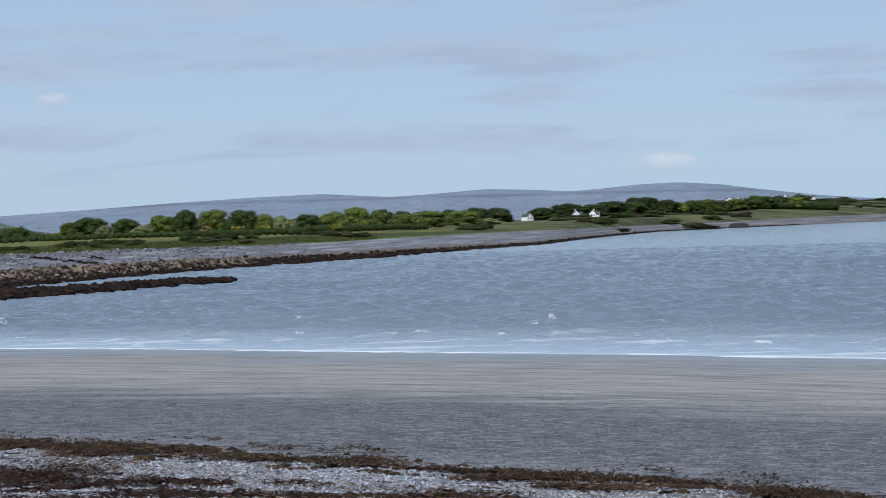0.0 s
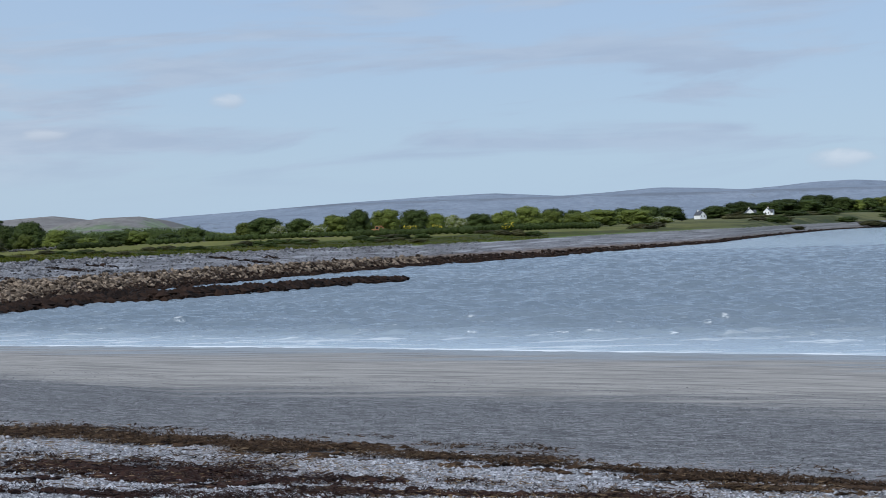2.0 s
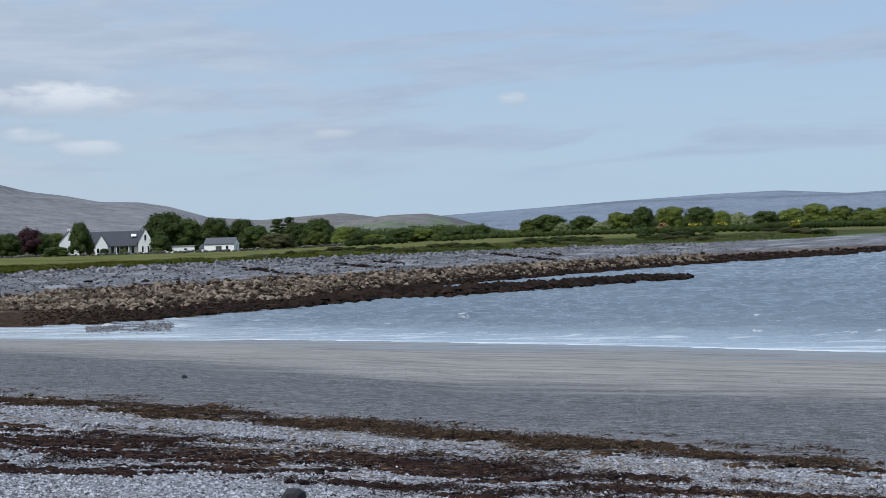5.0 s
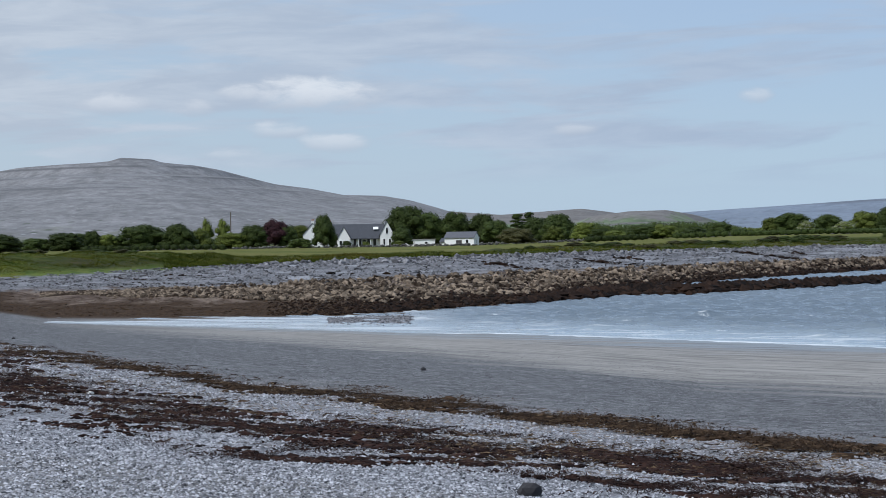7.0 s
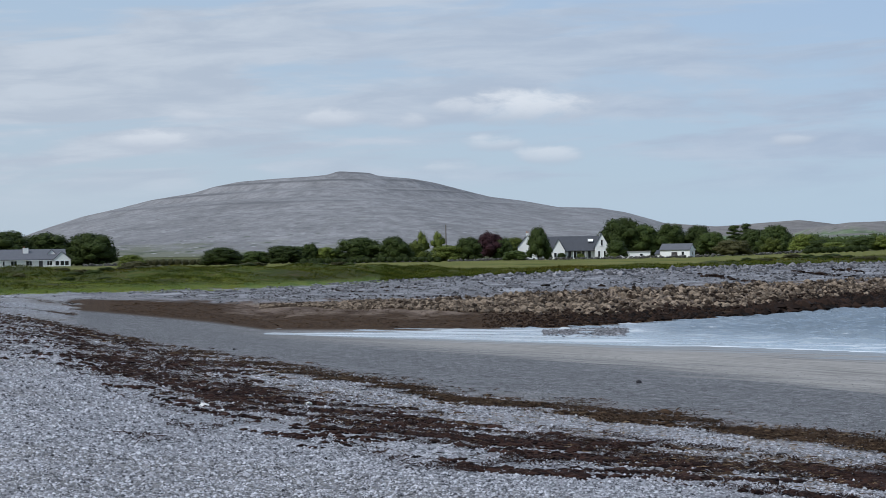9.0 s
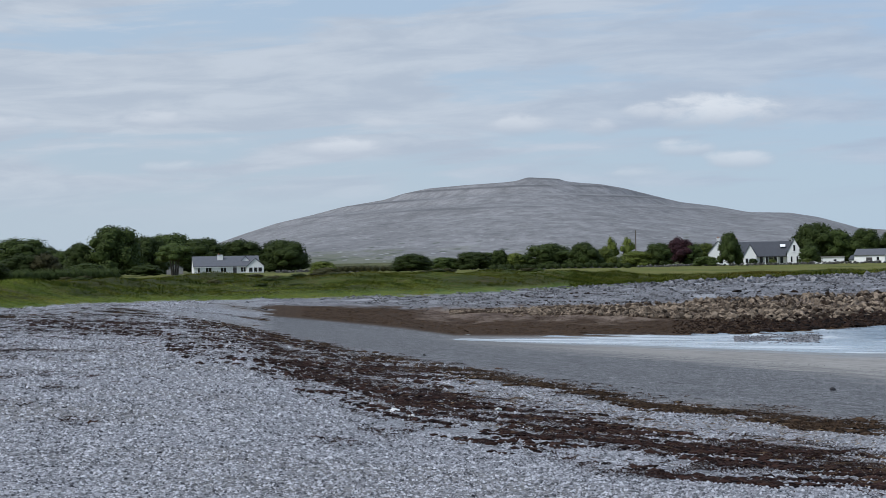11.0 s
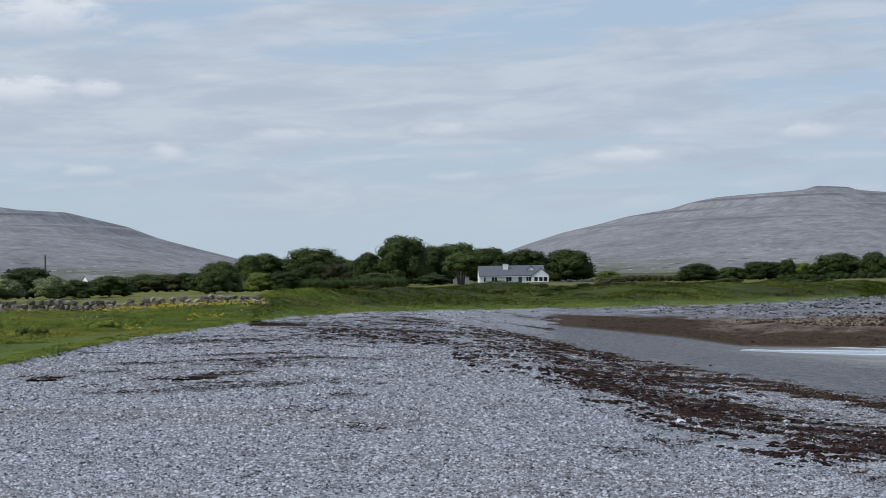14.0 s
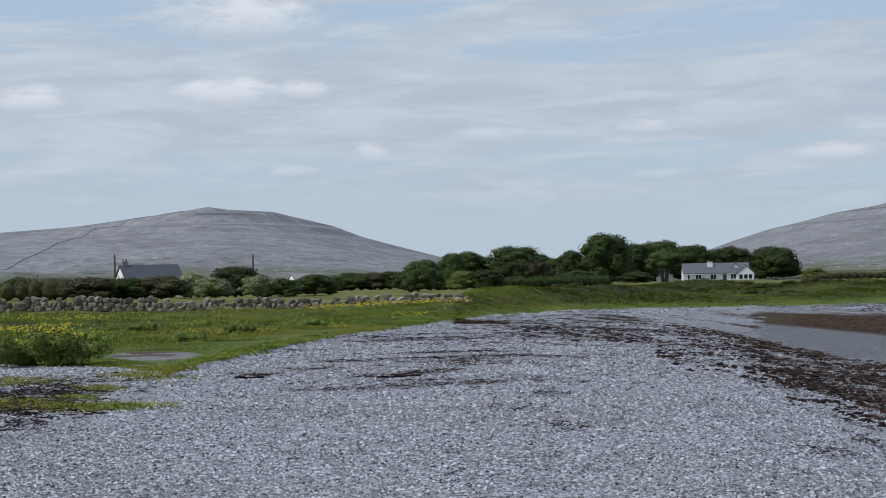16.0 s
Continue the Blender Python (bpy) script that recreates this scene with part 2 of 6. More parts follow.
def bare(b, r):
    """How bare the meadow is: a patch of open gravel behind the flowering shrub."""
    x, y = spot(b, r)
    return np.exp(-((b + 55.9) / 1.5) ** 2 - ((r - 48.0) / 3.4) ** 2) + 0.22 * vnoise(x, y, 1.2, 3, 33)


def fast_mesh(name, verts, faces, mat=None, smooth=False, attrs=None):
    """A mesh from arrays: verts (n, 3), faces (m, k)."""
    verts, faces = np.asarray(verts, np.float32), np.asarray(faces, np.int32)
    me = bpy.data.meshes.new(name)
    m, k = faces.shape
    me.vertices.add(len(verts)); me.loops.add(m * k); me.polygons.add(m)
    me.vertices.foreach_set("co", verts.ravel())
    me.loops.foreach_set("vertex_index", faces.ravel())
    me.polygons.foreach_set("loop_start", np.arange(0, m * k, k, dtype=np.int32))
    me.polygons.foreach_set("use_smooth", np.full(m, smooth))
    for key, values in (attrs or {}).items():
        a = me.attributes.new(key, "FLOAT", "POINT")
        a.data.foreach_set("value", np.asarray(values, np.float32).ravel())
    if mat:
        me.materials.append(mat)
    me.update(calc_edges=True)
    return me


def grid_faces(nu, nv, close=False):
    a = np.arange(nu * nv).reshape(nu, nv)
    if close:
        a = np.vstack([a, a[:1]])
    return np.stack([a[:-1, :-1], a[1:, :-1], a[1:, 1:], a[:-1, 1:]], -1).reshape(-1, 4)


def strew(base_v, base_f, places, scales, turns, tips=None):
    """Copies of a base shape joined into arrays."""
    n_, m_ = len(places), len(base_v)
    v = base_v[None] * np.asarray(scales)[:, None, :]
    if tips is not None:
        c, s = np.cos(tips)[:, None], np.sin(tips)[:, None]
        v = np.stack([v[..., 0], v[..., 1] * c - v[..., 2] * s, v[..., 1] * s + v[..., 2] * c], -1)
    c, s = np.cos(turns)[:, None], np.sin(turns)[:, None]
    v = np.stack([v[..., 0] * c - v[..., 1] * s, v[..., 0] * s + v[..., 1] * c, v[..., 2]], -1)
    v = v + np.asarray(places)[:, None, :]
    f = (base_f[None] + (np.arange(n_) * m_)[:, None, None]).reshape(-1, base_f.shape[1])
    return v.reshape(-1, 3), f


def ball(sub=1, seed=0, lump=0.2):
    bm = bmesh.new()
    bmesh.ops.create_icosphere(bm, subdivisions=sub, radius=1)
    v = np.array([q.co[:] for q in bm.verts])
    f = np.array([[q.index for q in p.verts] for p in bm.faces])
    bm.free()
    rng = np.random.default_rng(seed)
    return v * (1 + rng.uniform(-lump, lump, (len(v), 1))), f


def part(name, bm, mat, parent=None, label=""):
    """Links a bmesh (or a ready mesh) as one object under a thing."""
    if isinstance(bm, bpy.types.Mesh):
        me = bm
    else:
        me = bpy.data.meshes.new(name)
        bm.to_mesh(me)
        bm.free()
    if mat and not me.materials:
        me.materials.append(mat)
    ob = new(name, me)
    ob.parent = parent
    return tagged(ob, label) if label else ob


def box(bm, x0, x1, y0, y1, z0, z1, bevel=0.0):
    made = bmesh.ops.create_cube(bm, size=1, matrix=Matrix.LocRotScale(((x0 + x1) / 2, (y0 + y1) / 2, (z0 + z1) / 2), None, (x1 - x0, y1 - y0, z1 - z0)))
    if bevel:
        edges = list({e for v in made["verts"] for e in v.link_edges})
        bmesh.ops.bevel(bm, geom=edges, offset=bevel, segments=1, affect="EDGES")
    return bm


def boxes(*rows, bevel=0.0):
    bm = bmesh.new()
    for q in rows:
        box(bm, *q, bevel=bevel)
    return bm


def stand(b, r, turn=0.0, sink=0.0):
    """A pose on the ground that faces the viewer, then turned."""
    x, y = spot(b, r)
    return pose(float(x), float(y), float(ground(b, r)[0]) - sink, 0, 0, -b + turn)


def thing(name, b, r, turn=0.0, label="", category="", group="", sink=0.0, kind=""):
    ob = new(name)
    ob.empty_display_size = 0.3
    ob.matrix_world = stand(b, r, turn, sink)
    return tagged(ob, label, category, group, kind)

# ---- ground ----
def ground_material():
    m, n = material("shore_ground")
    w = n.place()
    band, bay = n.attr("band"), n.attr("bay")
    coarse, mid, fine = n.noise(w, 0.06, 4), n.noise(w, 0.6, 5, 0.6), n.noise(w, 9.0, 4)
    streak = n.noise(n.place((0.09, 0.9, 1)), 1.0, 6, 0.62)

    def drawn(across, along, out):
        """Streaks that follow the level lines of the shore."""
        v = n.add("ShaderNodeCombineXYZ")
        n.wire(n.math("MULTIPLY", n.attr("bearing"), along), v.inputs[0])
        n.wire(n.math("MULTIPLY", band, across), v.inputs[1])
        return n.noise(v.outputs[0], 1.0, 7, out, 0.3)

    tide, ledges = drawn(34.0, 0.22, 0.70), drawn(8.0, 0.9, 0.66)
    zone = n.noise(n.place((0.10, 0.25, 1)), 1.0, 4, 0.55)
    lines = n.noise(n.place((0.5, 6.0, 1)), 1.0, 4, 0.6)
    peb, pebr = n.cells(w, 32.0), n.add("ShaderNodeTexVoronoi")
    n.wire(w, pebr.inputs["Vector"]); pebr.inputs["Scale"].default_value = 32.0
    big = n.add("ShaderNodeTexVoronoi")
    n.wire(w, big.inputs["Vector"]); big.inputs["Scale"].default_value = 11.0
    tone = n.add("ShaderNodeSeparateColor"); n.wire(pebr.outputs["Color"], tone.inputs[0])
    tone2 = n.add("ShaderNodeSeparateColor"); n.wire(big.outputs["Color"], tone2.inputs[0])
    grain = n.math("MULTIPLY_ADD", tone.outputs[0], 0.7, n.math("MULTIPLY", tone2.outputs[0], 0.3))
    gravel = n.mix(n.ramp(grain, 0.1, 0.9), (0.068, 0.069, 0.076), (0.345, 0.35, 0.372))
    sandy = n.mix(n.ramp(grain, 0.1, 0.95), (0.085, 0.081, 0.078), (0.24, 0.23, 0.22))
    gravel = n.mix(n.ramp(zone, 0.48, 0.62, 0.0, 0.6), gravel, sandy)
    dark = n.mix(n.ramp(grain, 0.05, 1.0), (0.060, 0.061, 0.065), (0.30, 0.30, 0.31))
    speck = n.noise(n.place((1.6, 3.2, 1)), 2.0, 9, 0.85)
    dark = n.mix(n.ramp(speck, 0.44, 0.56, 0.75, 0.0), dark, (0.030, 0.031, 0.035))
    dark = n.mix(n.ramp(speck, 0.55, 0.64, 0.0, 0.75), dark, (0.36, 0.36, 0.37))
    dark = n.mix(n.ramp(tide, 0.48, 0.64, 0.0, 0.35), dark, (0.052, 0.053, 0.058))
    sand = n.mix(n.ramp(lines, 0.3, 0.7), (0.205, 0.194, 0.182), (0.335, 0.320, 0.300))
    sand = n.mix(n.ramp(tide, 0.46, 0.62, 0.0, 0.55), sand, (0.098, 0.095, 0.095))
    sand = n.mix(n.ramp(drawn(44.0, 0.4, 0.72), 0.53, 0.64, 0.0, 0.40), sand, (0.36, 0.345, 0.33))
    wrack = n.mix(n.ramp(fine, 0.3, 0.7), (0.013, 0.009, 0.007), (0.070, 0.043, 0.026))
    wrack = n.mix(n.ramp(mid, 0.58, 0.72, 0.0, 0.6), wrack, (0.075, 0.046, 0.023))
    # shingle, then the darker damp shingle, then sand
    wob = n.math("MULTIPLY_ADD", mid, 0.7, n.math("SUBTRACT", band, 0.35))
    wob2 = n.math("MULTIPLY_ADD", streak, 1.3, n.math("SUBTRACT", band, 0.65))
    c = n.mix(n.ramp(wob, 1.9, 2.2), gravel, dark)
    c = n.mix(n.math("MULTIPLY", n.ramp(wob2, 2.8, 3.25), n.ramp(n.attr("bearing"), -35.0, -26.0)), c, sand)
    # wet sand along the water's edge
    wet = n.math("MULTIPLY", n.math("MULTIPLY", n.ramp(wob2, 3.62, 3.9), n.ramp(band, 4.2, 4.5, 1.0, 0.0)), n.ramp(n.attr("bearing"), -32.5, -29.0))
    c = n.mix(n.math("MULTIPLY", wet, 0.55), c, (0.085, 0.083, 0.082))
    # rock shelf: brown weed low down, tan rock above, grey stones behind
    weedy = n.mix(n.ramp(fine, 0.35, 0.7), (0.022, 0.014, 0.009), (0.085, 0.054, 0.033))
    tan = n.mix(n.ramp(mid, 0.35, 0.65), (0.070, 0.050, 0.040), (0.18, 0.14, 0.112))
    tan = n.mix(n.ramp(fine, 0.5, 0.75, 0.0, 0.7), tan, (0.05, 0.036, 0.03))
    stones = n.mix(n.ramp(grain, 0.2, 0.9), (0.055, 0.055, 0.062), (0.27, 0.27, 0.285))
    stones = n.mix(n.ramp(ledges, 0.36, 0.50, 0.60, 0.0), stones, (0.34, 0.345, 0.365))
    stones = n.mix(n.ramp(ledges, 0.54, 0.64, 0.0, 0.70), stones, (0.060, 0.058, 0.062))
    shelf = n.mix(n.ramp(wob, 5.35, 5.65), weedy, tan)
    shelf = n.mix(n.ramp(wob, 6.0, 6.2), shelf, stones)
    shelf = n.mix(n.ramp(n.math("MULTIPLY_ADD", coarse, 0.12, n.math("ADD", n.attr("flat"), -0.06)), 0.4, 0.6), shelf, n.mix(n.ramp(wob, 5.95, 6.15), weedy, stones))
    c = n.mix(n.ramp(band, 4.5, 5.0), c, shelf)
    # outside the bay the shingle runs up to the grass
    c = n.mix(n.ramp(n.math("MULTIPLY_ADD", n.math("SUBTRACT", mid, 0.5), 1.2, bay), 0.42, 0.56), n.mix(n.ramp(mid, 0.55, 0.7, 0.0, 0.5), gravel, dark), c)
    # wrack lines
    belt1 = n.math("MULTIPLY", n.math("MULTIPLY", n.ramp(wob, 1.70, 1.86), n.ramp(wob, 2.0, 2.08, 1.0, 0.0)), n.ramp(n.noise(n.place((0.5, 1.6, 1)), 2.2, 7, 0.75), 0.49, 0.56))
    belt2 = n.math("MULTIPLY", n.ramp(wob, 0.78, 0.95), n.ramp(wob, 1.18, 1.4, 1.0, 0.0))
    patch = n.ramp(n.noise(n.place((0.6, 1.6, 1)), 1.4, 7, 0.7), 0.46, 0.53)
    clots = n.ramp(n.noise(n.place((0.8, 2.4, 1)), 1.0, 6, 0.7), 0.62, 0.66)
    strew_ = n.math("MULTIPLY", clots, n.ramp(wob, 0.3, 0.9, 0.15, 0.8))
    strew_ = n.math("MULTIPLY", strew_, n.ramp(wob, 2.0, 2.2, 1.0, 0.0))
    weed = n.math("MAXIMUM", n.math("MAXIMUM", belt1, n.math("MULTIPLY", belt2, patch)), strew_)
    weed = n.math("MULTIPLY", weed, n.ramp(bay, 0.0, 0.5, 0.25, 1.0))
    weed = n.math("MULTIPLY", weed, n.ramp(n.noise(w, 5.0, 5, 0.7), 0.34, 0.50))
    c = n.mix(n.math("MULTIPLY", weed, n.ramp(fine, 0.25, 0.5, 0.55, 1.0)), c, wrack)
    # grass
    green = n.mix(n.ramp(mid, 0.3, 0.7), (0.022, 0.038, 0.006), (0.085, 0.098, 0.015))
    dry = n.mix(n.ramp(streak, 0.4, 0.65), (0.092, 0.100, 0.024), (0.150, 0.140, 0.045))
    low = n.mix(n.ramp(mid, 0.5, 0.66, 0.0, 0.75), n.mix(n.ramp(coarse, 0.4, 0.62), green, (0.035, 0.040, 0.016)), (0.065, 0.052, 0.024))
    field = n.mix(n.ramp(n.math("MULTIPLY_ADD", coarse, 0.4, band), 8.35, 8.6), low, n.mix(n.ramp(coarse, 0.52, 0.72), dry, green))
    field = n.mix(n.ramp(band, 9.3, 10.0), field, n.mix(n.ramp(n.noise(w, 0.012, 5, 0.65), 0.44, 0.58), (0.036, 0.046, 0.020), (0.088, 0.092, 0.042)))
    shorty = n.mix(n.ramp(n.math("MULTIPLY_ADD", mid, 0.6, n.math("MULTIPLY", fine, 0.4)), 0.38, 0.62), (0.045, 0.078, 0.013), (0.125, 0.155, 0.034))
    turf = n.mix(n.ramp(n.math("MULTIPLY_ADD", mid, 0.25, band), 7.15, 7.5), shorty, field)
    far = n.attr("far")
    dull = n.mix(n.ramp(n.noise(w, 0.014, 6, 0.7), 0.44, 0.56), (0.030, 0.038, 0.016), (0.115, 0.112, 0.048))
    turf = n.mix(n.math("MULTIPLY", far, 0.85), turf, dull)
    c = n.mix(n.math("MULTIPLY", far, n.ramp(band, 5.0, 5.2, 0.0, 0.75)), c, n.mix(n.ramp(ledges, 0.40, 0.62), (0.19, 0.186, 0.18), (0.085, 0.080, 0.076)))
    edge = n.math("MULTIPLY_ADD", n.math("SUBTRACT", mid, 0.5), n.math("MULTIPLY_ADD", far, -0.42, 0.5), n.math("MULTIPLY_ADD", n.math("SUBTRACT", fine, 0.5), 0.15, band))
    open_ground = n.ramp(n.math("MULTIPLY_ADD", n.math("SUBTRACT", fine, 0.5), 0.3, n.attr("bare")), 0.46, 0.54)
    turf = n.mix(open_ground, turf, n.mix(n.ramp(mid, 0.50, 0.58, 0.0, 0.85), sandy, wrack))
    c = n.mix(n.ramp(edge, 6.97, 7.03), c, turf)
    rough = n.math("SUBTRACT", 0.9, n.math("MULTIPLY", wet, 0.62))
    h = n.math("MULTIPLY_ADD", peb, -0.5, n.math("MULTIPLY", fine, 0.6))
    norm = n.bump(h, 0.3, 0.03)
    n.surface(c, rough, norm, 0.0, n.ramp(wet, 0.0, 1.0, 0.08, 0.6))
    return m


view_b = np.arange(-63.5, 16.5, 0.16)
rest_b = np.concatenate([np.arange(16.5, 180, 6), np.arange(-180, -63.5, 6)])
ring_b = np.concatenate([view_b, rest_b])
ring_r = np.concatenate([[0.01, 0.5, 1.5, 3.0, 5.0, 7.0], np.exp(np.arange(np.log(8.5), np.log(300), 0.0125)), np.exp(np.linspace(np.log(300), np.log(2400), 230)), np.exp(np.linspace(np.log(2450), np.log(4950), 30))])
gb, gr = np.meshgrid(ring_b, ring_r, indexing="ij")
pb = np.clip(gb, -60, 13)
gz, gband = ground(pb, gr)
gx, gy = spot(gb, gr)
bay = np.clip((pb + 39.2) / 2.2, 0, 1)
flat_ = np.clip((-31.5 - pb) / 4.0, 0, 1)
MAT_GROUND = ground_material()
# the sheet closes under the viewer's feet
hub = [int(np.argmin(np.abs(ring_b - q))) * len(ring_r) for q in (-90, 0, 90, -180)]
sheet = np.vstack([grid_faces(len(ring_b), len(ring_r), True)[:, ::-1], hub[::-1]])
me = fast_mesh("ground", np.stack([gx, gy, gz], -1).reshape(-1, 3), sheet, MAT_GROUND, True,
               {"far": np.clip((gr - 380) / 350, 0, 1), "bearing": gb, "bare": bare(gb, gr), "band": gband, "bay": bay, "flat": flat_})
tagged(new("ground", me), "grey shingle and sand beach with wrack lines and grass behind", "beach", kind="structure")


# ---- sea ----
def water_material():
    m, n = material("sea_water")
    w = n.place()
    near = n.attr("shore")
    chop = n.noise(n.place((0.8, 1.0, 1)), 2.2, 6, 0.62, 0.3)
    swell = n.noise(n.place((0.35, 1.0, 1)), 0.22, 4, 0.55)
    big = n.noise(w, 0.02, 3)
    deep = n.mix(n.ramp(big, 0.35, 0.65), (0.118, 0.150, 0.182), (0.140, 0.172, 0.203))
    shallow = (0.26, 0.31, 0.35)
    c = n.mix(n.ramp(n.math("MULTIPLY_ADD", swell, 8.0, near), 6.0, 24.0), shallow, deep)
    lace = n.noise(n.place((0.12, 1.0, 1)), 1.1, 7, 0.66, 0.6)
    wash = n.math("MULTIPLY", n.ramp(lace, 0.53, 0.60), n.ramp(near, 3.0, 17.0, 1.0, 0.0))
    caps = n.math("MULTIPLY", n.ramp(n.attr("crest"), 0.70, 1.0, 0.0, 0.6), n.ramp(n.noise(n.place((0.8, 1.6, 1)), 2.6, 6, 0.7), 0.46, 0.58))
    lip = n.ramp(near, 0.2, 0.9, 1.0, 0.0)
    foam_sheen = n.math("MAXIMUM", n.math("MULTIPLY", wash, 0.42), n.math("MAXIMUM", caps, n.math("MULTIPLY", lip, n.ramp(lace, 0.40, 0.60, 0.25, 0.85))))
    foam_sheen = n.math("MULTIPLY", foam_sheen, n.attr("open"))
    # still pool: pale streaks put the sky's sheen into the colour, as foam white
    pool_sheen = n.math("MULTIPLY", n.ramp(n.noise(n.place((0.10, 0.45, 1)), 1.0, 6, 0.6, 0.6), 0.40, 0.66, 0.04, 0.46), n.math("SUBTRACT", 1.0, n.attr("open")))
    foam_sheen = n.math("MAXIMUM", foam_sheen, pool_sheen)
    c = n.mix(foam_sheen, c, (0.80, 0.82, 0.83))
    h = n.math("MULTIPLY_ADD", swell, 1.2, chop)
    bump = n.add("ShaderNodeBump")
    bump.inputs["Distance"].default_value = 0.13
    n.wire(n.math("MULTIPLY", n.ramp(near, 2.0, 14.0, 0.12, 0.95), n.math("MAXIMUM", n.attr("open"), 0.6)), bump.inputs["Strength"])
    n.wire(h, bump.inputs["Height"])
    n.surface(c, n.math("MULTIPLY_ADD", foam_sheen, 0.5, 0.10), bump.outputs[0], 0.0, 0.5, IOR=1.33)
    return m


sea_b = np.concatenate([np.arange(-33.0, 16.6, 0.09), np.arange(18, 70, 4)])
sea_r = np.concatenate([np.exp(np.arange(np.log(50), np.log(330), 0.0031)), np.exp(np.linspace(np.log(331), np.log(2400), 190))])
sb, sr = np.meshgrid(sea_b, sea_r, indexing="ij")
sx, sy = spot(sb, sr)
edge4 = np.interp(sb, *zip(*[(q[0], q[1]) for q in LINES[4]]))
off = sr - edge4
calm = np.clip(off / 14, 0.0, 1) * np.clip((sb + 21.5) / 5, 0, 1) * np.clip(1.4 - sr / 700, 0.2, 1)
# short wind waves running in towards the beach, from several quarters at once
sz = np.zeros_like(sx)
for k, (long_, heading, high) in enumerate(((5.2, 4, 0.030), (3.1, -13, 0.040), (2.3, 17, 0.050), (1.7, -5, 0.056), (1.35, 26, 0.050), (1.1, -22, 0.044))):
    a = radians(heading)
    run = (sx * math.sin(a) + sy * math.cos(a)) / long_ + 0.9 * vnoise(sx, sy, 4.0 + long_, 2, 11 + k)
    seen = np.clip(long_ / (0.0031 * sr * 2.4), 0, 1)
    sz += high * seen * (2 * (0.5 + 0.5 * np.sin(2 * np.pi * run)) ** 1.7 - 0.9) * (0.75 + 0.6 * vnoise(sx, sy * 0.5, 1.6 * long_, 2, 31 + k))
sz += 0.11 * vnoise(sx, sy / 6.0, 0.9, 2, 41) * np.clip((sr - 180) / 150, 0, 1)
sz = sz * 1.25 * calm
# small breakers rolling in over the shallows
crest = np.zeros_like(sz)
for at, high, sd in ((7.0, 0.10, 21), (11.0, 0.16, 24), (14.5, 0.20, 22), (19.0, 0.22, 23), (24.0, 0.18, 25)):
    bend = at + vnoise(sx, sy * 0 + sd, 6.0, 3, sd) * 1.1
    live = np.clip(vnoise(sx, sy * 0 + sd * 3.1, 1.0, 2, sd + 5) * 3.2 - 0.58, 0, 1)
    d = (off - bend)
    hump = np.exp(-np.where(d > 0, d / 0.7, d / 0.35) ** 2)
    sz += hump * high * (0.40 + live) * 0.45
    crest = np.maximum(crest, hump * live)
me = fast_mesh("sea", np.stack([sx, sy, sz], -1).reshape(-1, 3), grid_faces(len(sea_b), len(sea_r))[:, ::-1], water_material(), True,
               {"shore": np.maximum(off, 0), "crest": crest, "open": np.clip((sb + 21.5) / 1.2, 0, 1)})
tagged(new("water", me), "choppy grey-blue sea with small breaking waves", "sea", kind="structure")


